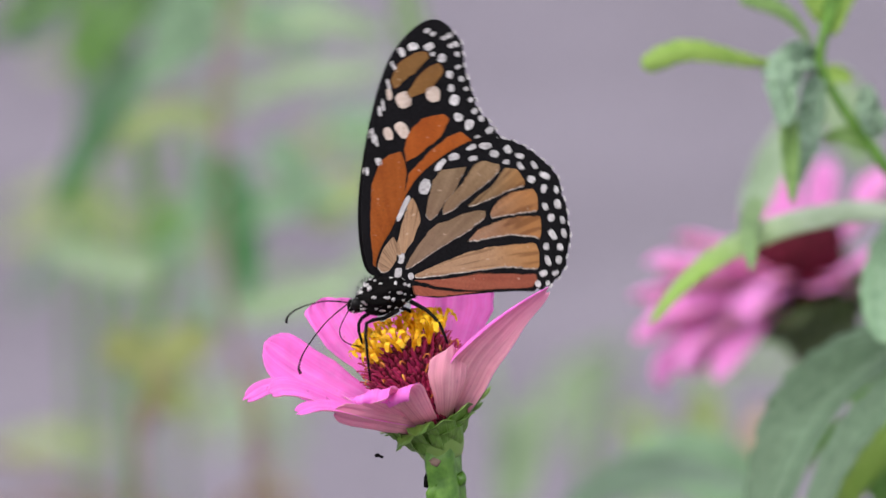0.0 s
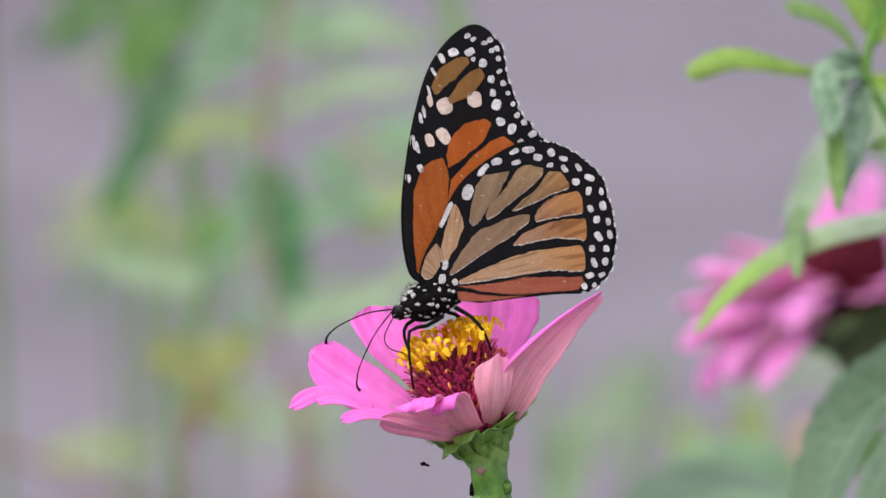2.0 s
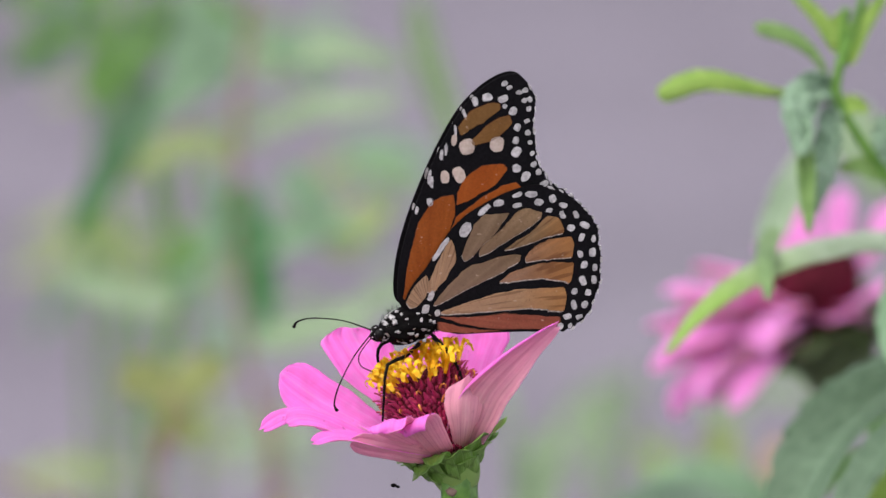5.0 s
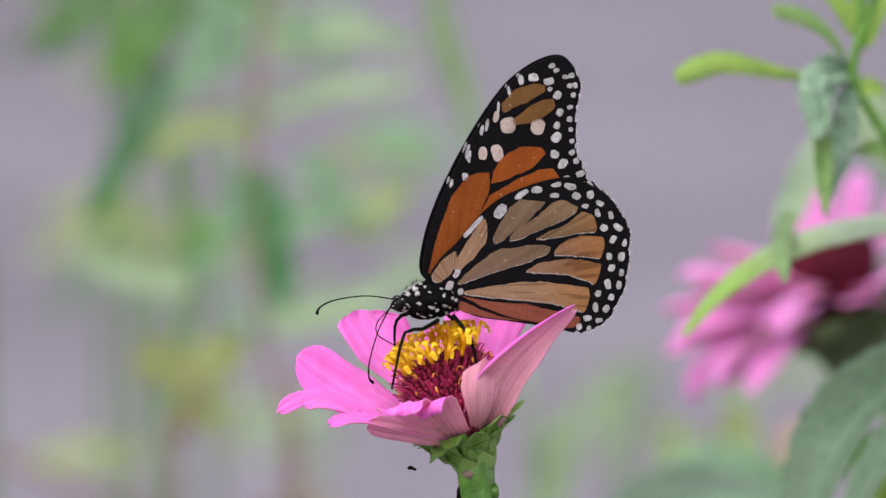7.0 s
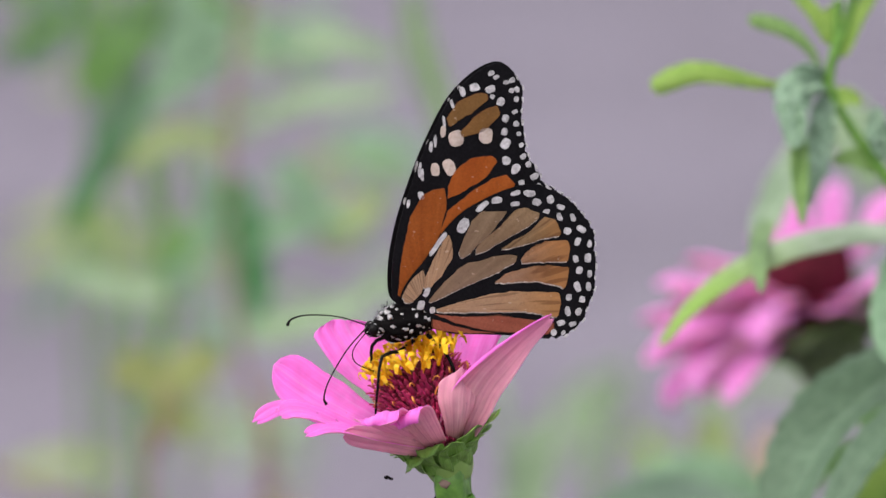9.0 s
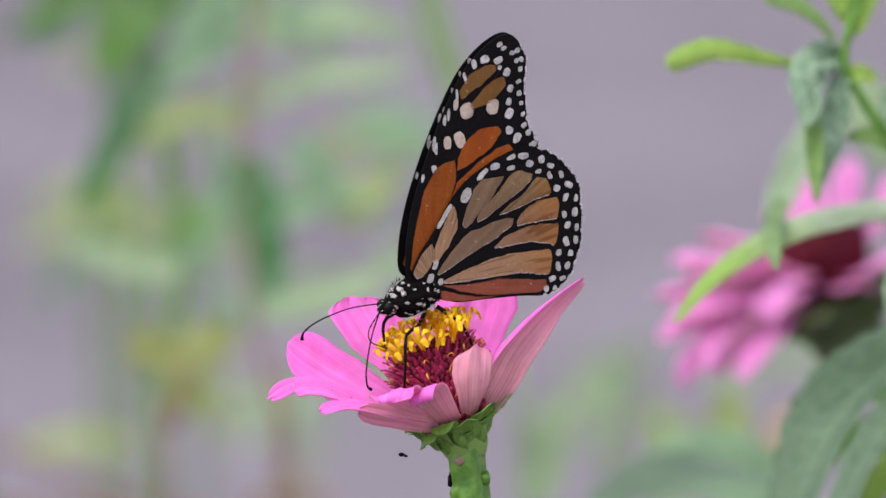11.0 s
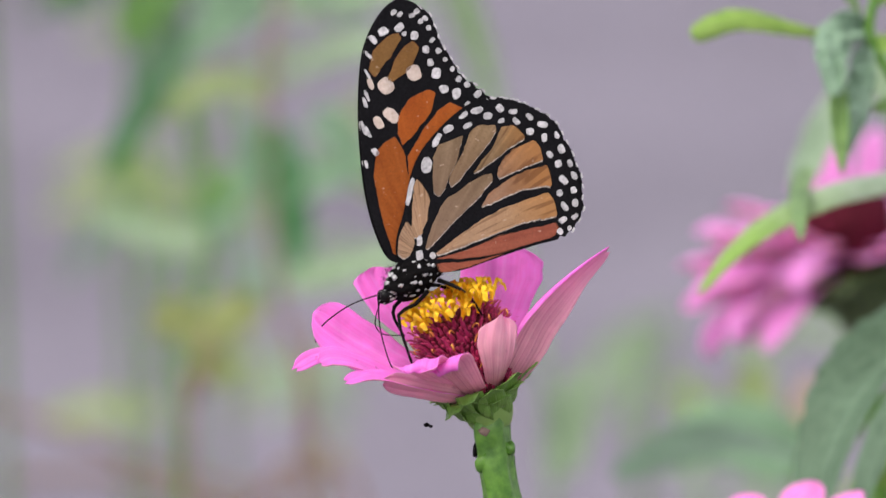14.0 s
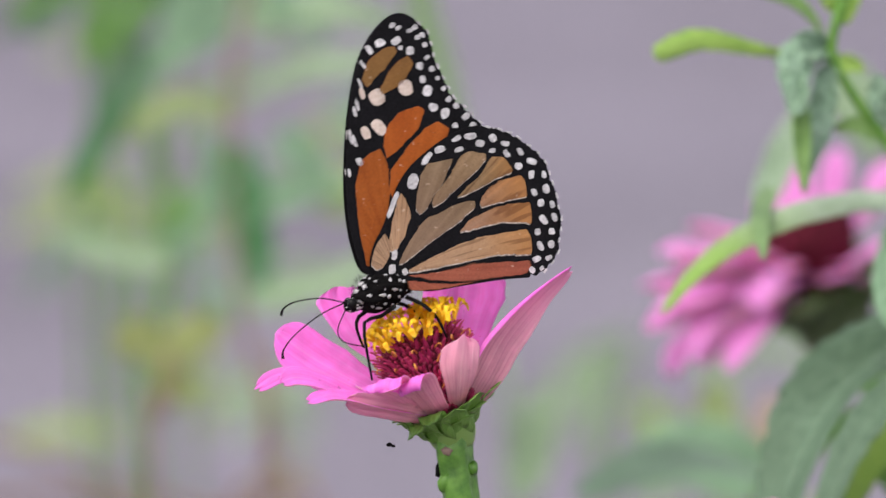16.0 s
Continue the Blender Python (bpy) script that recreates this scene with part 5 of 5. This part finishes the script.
def far_growth(name, u0, u1, v0, v1, d0, d1, count, mats, label, seed):
    """Loose far foliage: slender leaves on thin arching stems, all rooted in the ground."""
    rng = random.Random(seed)
    stems, leaves = [], []
    for k in range(max(2, count // 7)):
        u, d = rng.uniform(u0, u1), rng.uniform(d0, d1)
        stems.append((rooted(d, (u + rng.uniform(-40, 40), v0 + rng.uniform(-20, 120)), (u, (v0 + v1) / 2), (u + rng.uniform(-30, 30), v1)), 0.0016, STEM))
    for k in range(count):
        u, v, d = rng.uniform(u0, u1), rng.uniform(v0, v1), rng.uniform(d0, d1)
        a, ln = rng.uniform(-0.4, 1.3) if rng.random() < 0.5 else rng.uniform(1.8, 3.5), rng.uniform(110, 210)
        mid = (u + 0.5 * ln * math.cos(a), v + 0.5 * ln * math.sin(a) - 18)
        leaves.append((line(d, (u, v), mid, (u + ln * math.cos(a), v + ln * math.sin(a))), rng.uniform(0.009, 0.016),
                       (rng.uniform(-0.4, 0.4), -1, rng.uniform(0.1, 0.8)), 0.2, 0.1, 0, 0.7, rng.choice(mats)))
    return leafy(name, stems, leaves, label, anchor=tuple(Vector((stems[0][0][-1].x, stems[0][0][-1].y, 0))))


far_growth("garden_plant", 110, 600, -40, 560, 3.3, 4.2, 20, [LEAF_FRESH, LEAF_GREY, LEAF_OLIVE, LEAF_PALE, LEAF_GREY], "soft mass of pale green garden leaves", 3)
far_growth("garden_plant", 60, 700, 330, 860, 3.4, 4.4, 15, [LEAF_PALE, LEAF_OLIVE, LEAF_OLIVE], "soft mass of yellow green garden leaves", 8)
far_growth("garden_plant", 880, 1300, 600, 960, 3.2, 4.0, 9, [LEAF_PALE, LEAF_PALE, LEAF_LIME], "low pale green garden leaves", 12)

far_growth("garden_plant", 40, 300, -80, 30, 3.2, 3.6, 8, [LEAF_MID, LEAF_SHADE], "deep green garden leaves hanging loosely", 23)
# made-up clump, added only to darken the upper left corner
far_growth("garden_plant", -190, -90, -260, -110, 3.0, 3.4, 10, [LEAF_DARK, LEAF_MID], "added clump of dark green leaves that darkens the upper left corner", 17)

leafy("dry_twigs", [
    (rooted(3.0, (-140, 760), (20, 815), (180, 880), (380, 935), (560, 990)), [0.0018] * 7, STEM_BROWN),
    (rooted(2.8, (-60, 900), (120, 900), (330, 960), (470, 1000)), [0.0018] * 6, STEM_BROWN),
    (rooted(2.8, (470, 620), (465, 760), (480, 900), (500, 1000)), [0.0012] * 6, STEM_BROWN),
], [], "dry brown twigs lying low among the plants", anchor=(-0.05, 1.1, 0.0))


# ---- what moves ----
# seconds; hinge right, down on the flower's plane; pitch, yaw, roll; left and right flap; forewing sweep
FLIGHT = [
    (0, 709, 490, 2, 17, -6, -0.8, -0.8, 0), (0.5, 723, 459, 17, 13, 2, -0.8, -0.8, 1), (0.5, 723, 458, 18, 13, 2, -0.8, -0.8, 1),
    (0.6, 721.4, 456.7, 16.6, 12.7, 3.3, 21.7, 18.5, 1.8), (0.7, 717.1, 456.7, 10.6, 8.4, 6.9, 69.9, 33.7, -1.2), (0.8, 713.6, 454.2, 6.4, 6.3, 9.6, 83.9, 56, 4.2),
    (0.9, 710.3, 453.2, 2.4, 5, 12.2, 85.1, 70.2, 5.2), (1, 707.7, 452.9, -1, 1.7, 14.5, 72.8, 76.7, 5), (1.1, 707.3, 457.2, -1.6, 5, 11.2, 53.1, 47.2, 4.2),
    (1.2, 708.6, 462.2, -1.6, 7.3, 7.6, 37.9, 21, 3.2), (1.3, 709.1, 468.7, -0.4, 8.4, 3.9, 8.9, 7.7, 0.8), (1.4, 710.4, 473.7, -0.4, 10.7, 0.3, -1.1, -0.3, -0.2),
    (1.5, 710, 478, -1, 14, -3, -0.8, -0.8, -1), (2, 707, 485, 0, 14, -4, -0.8, -0.8, 0), (2.2, 706, 484, 0, 13, -3, -0.8, -0.8, -2),
    (2.3, 699.7, 480.9, -0.2, 12.1, 0.3, 44.8, 9.8, -8.4), (2.4, 691.5, 477.7, -2.5, 11.3, 3.9, 82.5, 23.3, -9.5), (2.5, 691.2, 477.6, -3.7, 10.4, 6.2, 97.3, 31.1, -7.9),
    (2.6, 688.2, 479.3, -3, 11.3, 8.4, 87, 22, -6.9), (2.7, 691.6, 483.8, -0.3, 12.2, 10.6, 73.7, 13.5, -5), (2.8, 696, 487.3, 1.3, 12.1, 11.8, 37.3, 9.1, -2),
    (2.9, 696, 493, 3, 14, 17, -0.8, -0.8, -2), (3, 696, 494, 3, 14, 18, -0.8, -0.8, -2), (3.5, 695, 489, 4, 16, 16, -0.8, -0.8, 2),
    (4, 721, 499, 2, 17, 16, -0.8, -0.8, 3), (5, 727, 495, 5, 20, 14, -0.8, -0.8, 3), (6, 734, 492, 8, 23, 13, -0.8, -0.8, 4),
    (6.2, 744.6, 484.3, 7.5, 17, 16.2, 26.7, 10.6, -5.4), (6.3, 741.9, 479.8, 6.4, 17, 20.5, 78.1, 37.8, -6.3), (6.4, 745.1, 475.8, 6.8, 17, 23, 87.6, 63.8, -3.7),
    (6.5, 742, 474, 6.6, 17, 24, 88, 86, -2.4), (6.6, 744.1, 475.8, 6.8, 19, 22, 90.6, 78.8, -2.7), (6.7, 739.9, 480.8, 8.4, 21, 19.5, 84.1, 50.8, -4.3),
    (6.8, 740.1, 483.2, 9.2, 20, 15.5, 53.9, 22.2, -2.1), (6.9, 740.9, 486.2, 13.2, 20, 13, 15.4, 7.2, 0.2), (7, 739, 487, 14.6, 19.5, 11, -0.8, -0.8, 0.8),
    (7.5, 742, 485, 15, 21, 14, -0.8, -0.8, 4.5), (8, 739, 484, 15.5, 21.5, 15, -0.8, -0.8, 7.5), (8.5, 729, 496, 12.5, 20.5, 13, -0.8, -0.8, 4),
    (9, 730, 505, 9, 20.5, 8, -0.8, -0.8, -1), (9.6, 725, 503, 8, 25, 8, -0.8, -0.8, 0), (10.6, 717, 499, 5, 34, 9, -0.8, -0.8, 2),
    (11.5, 709, 495, 3, 37, 10, -0.8, -0.8, 3), (12, 697, 495, 2, 37, 8, -0.8, -0.8, 3), (12.5, 701, 494, 4, 35, 9, -0.8, -0.8, 3),
    (12.8, 702, 490, 4, 34, 7, -0.8, -0.8, 0), (12.9, 704, 480, -1, 32, 0, 44, 13, -10), (13, 691, 479, 1, 27, -2, 78, 27, -20),
    (13.1, 692, 481, 1, 30, 4, 92, 64, -18), (13.2, 684, 489, -7, 30, 11, 84, 74, -6), (13.3, 667, 497, -10, 26, 11, 78, 64, 2),
    (13.4, 662, 500, -9, 23, 11, 50, 28, 0), (13.5, 659, 499, -7, 19, 11, 4, 13, 0), (13.6, 659, 500, -7, 19, 10, -0.8, -0.8, 0),
    (14, 662, 510, -12, 16, -5, -0.8, -0.8, 0), (14.1, 662, 508, -12, 15, -4, 4, 16, 0), (14.2, 663.3, 499.1, -10.5, 8.6, 0.2, 60.1, 30, -2),
    (14.3, 660.6, 496.4, -10.6, 4.7, 2.8, 84.3, 64, -1.9), (14.4, 664, 491.7, -10.7, -0.1, 6.3, 88.5, 77.9, -2.8), (14.5, 664.3, 486.8, -10.2, -3.5, 8.5, 80.6, 74.9, -3.8),
    (14.6, 660.4, 490.1, -7.9, -0.2, 6.3, 74.5, 42.9, -2.8), (14.7, 663.1, 491.4, -6.1, 3.4, 4, 43.4, 19.9, -1.9), (14.8, 668.2, 496.4, -1.1, 12.1, -1.5, 3.2, 5, -0.9),
    (15, 672, 496, 1, 15, -3, -0.8, -0.8, 0), (15.5, 668, 492, 2, 15, -3, -0.8, -0.8, 0), (16, 678, 502, -2, 18, -6, -0.8, -0.8, -3),
]
# seconds; how far the wing turns the tall petal in, and how far it sinks it, in degrees
PRESSED = [(0, 30, -3), (0.6, 30, -2), (0.75, 26, 4), (0.9, 26, 4), (1.0, 40, 3), (1.15, 32, 2), (1.4, 20, -2), (2.2, 20, -2), (2.4, 24, 3), (2.5, 24, 4), (2.6, 24, 3), (2.9, 20, -2), (3.5, 20, -2), (4, 36, -3), (5, 36, -3), (6, 36, -3),
           (6.15, -10, 12), (6.3, -60, 9), (6.4, -60, 13), (6.6, -60, 13), (6.7, -58, 13), (6.8, -16, 12), (6.9, 24, 2), (7, 36, -3), (9, 36, -3), (10.2, 14, 0), (11.3, 0, 0), (16, 0, 0)]
# seconds, droop of the left and right feeler
FEELERS = [(0, 42, -4), (0.5, 86, 5), (1, 59, 8), (1.5, 52, 7), (2, 54, 6), (2.5, 76, 10), (3, 86, 12), (3.5, 84, 12), (4, 61, -4), (6.5, 77, 8), (7, 83, 13), (7.5, 82, 8), (8, 75, 6), (8.5, 74, 2), (9, 60, -3), (11.5, 84, 20), (12, 73, 18), (12.5, 78, 12), (13, 98, 26), (13.2, 99, 44), (13.5, 85, 94), (14, 84, 6), (14.5, 37, 28), (15, 64, 42), (15.5, 31, -11), (16, 24, -11)]


# seconds, and how far the right feeler points away, in degrees
OUT_TIMES = [0, 0.5, 13, 14.5, 15.5, 16]
OUT = [60, 46, 46, 40, 60, 60]
# seconds, and by how much the left hindwing trails its forewing, in degrees
TRAIL_TIMES = [0.7, 0.9, 1.0, 1.1, 1.3, 2.25, 2.4, 2.6, 2.8, 6.2, 6.4, 6.6, 6.8, 12.8, 13.0, 13.1, 13.3, 14.2, 14.4, 14.6, 14.8]
TRAIL = [0, 12, 15, 12, 0, 0, 6, 6, 0, 0, 4, 4, 0, 0, 4, 6, 0, 0, -5, -5, 0]
# seconds, and how far both hindwings swing back, in degrees
SWING_TIMES = [0.6, 0.9, 1.1, 1.4, 2.2, 2.4, 2.6, 2.9, 6.1, 6.4, 6.6, 6.9]
SWING = [0, 7, 7, 0, 0, 5, 5, 0, 0, 5, 5, 0]


def motions():
    walk(butterfly, [(t, Matrix.Translation(spot(u, v - 9 * math.sin(radians(max(0.0, min(90.0, row[0])))), REACH - 0.003)) @ pose(0, 0, 0, 0, 0, yaw) @ pose(0, 0, 0, 0, pitch, 0) @ pose(0, 0, 0, roll))
                     for t, u, v, pitch, yaw, roll, *row in FLIGHT])
    for (kind, side), ob in WINGS.items():
        rows = []
        for t, u, v, pitch, yaw, roll, left, right, sweep in FLIGHT:
            flap = left if side < 0 else right
            spread = math.sin(radians(min(max(flap, 0.0), 90.0)))
            trail = 0.0
            if kind == "hind":
                trail = float(np.interp(t, TRAIL_TIMES, TRAIL)) * (side < 0)
                flap -= trail
            m = Matrix.Translation((0, side * (0.0010 + 0.0014 * spread), -0.0013 * spread - 0.0002 * trail)) @ pose(0, 0, 0, -side * flap) @ Matrix.Translation((0, side * (0.0003 if kind == "fore" else 0.0009), 0))
            rows.append((t, m @ pose(0, 0, 0, 0, sweep if kind == "fore" else float(np.interp(t, SWING_TIMES, SWING)), 0)))
        walk(ob, rows)
    rest = tall_petal.matrix_basis.copy()
    walk(tall_petal, [(t, rest @ pose(0, 0, 0, 0, sink, -turn)) for t, turn, sink in PRESSED])
    for ob, deep in ((front_right, 16), (back_right, 12)):
        held = ob.matrix_basis.copy()
        walk(ob, [(t, held @ pose(0, 0, 0, 0, deep * part_way, 0)) for t, part_way in ((0, 0), (6.1, 0), (6.3, 1), (6.6, 1), (6.8, 0), (16, 0))])
    for s, ob in feelers.items():
        rest = ob.location.copy()
        walk(ob, [(row[0], Matrix.Translation(rest) @ pose(0, 0, 0, 0, -row[1] if s < 0 else -row[2] - 8, (8 if s < 0 else -float(np.interp(row[0], OUT_TIMES, OUT))))) for row in FEELERS])


motions()
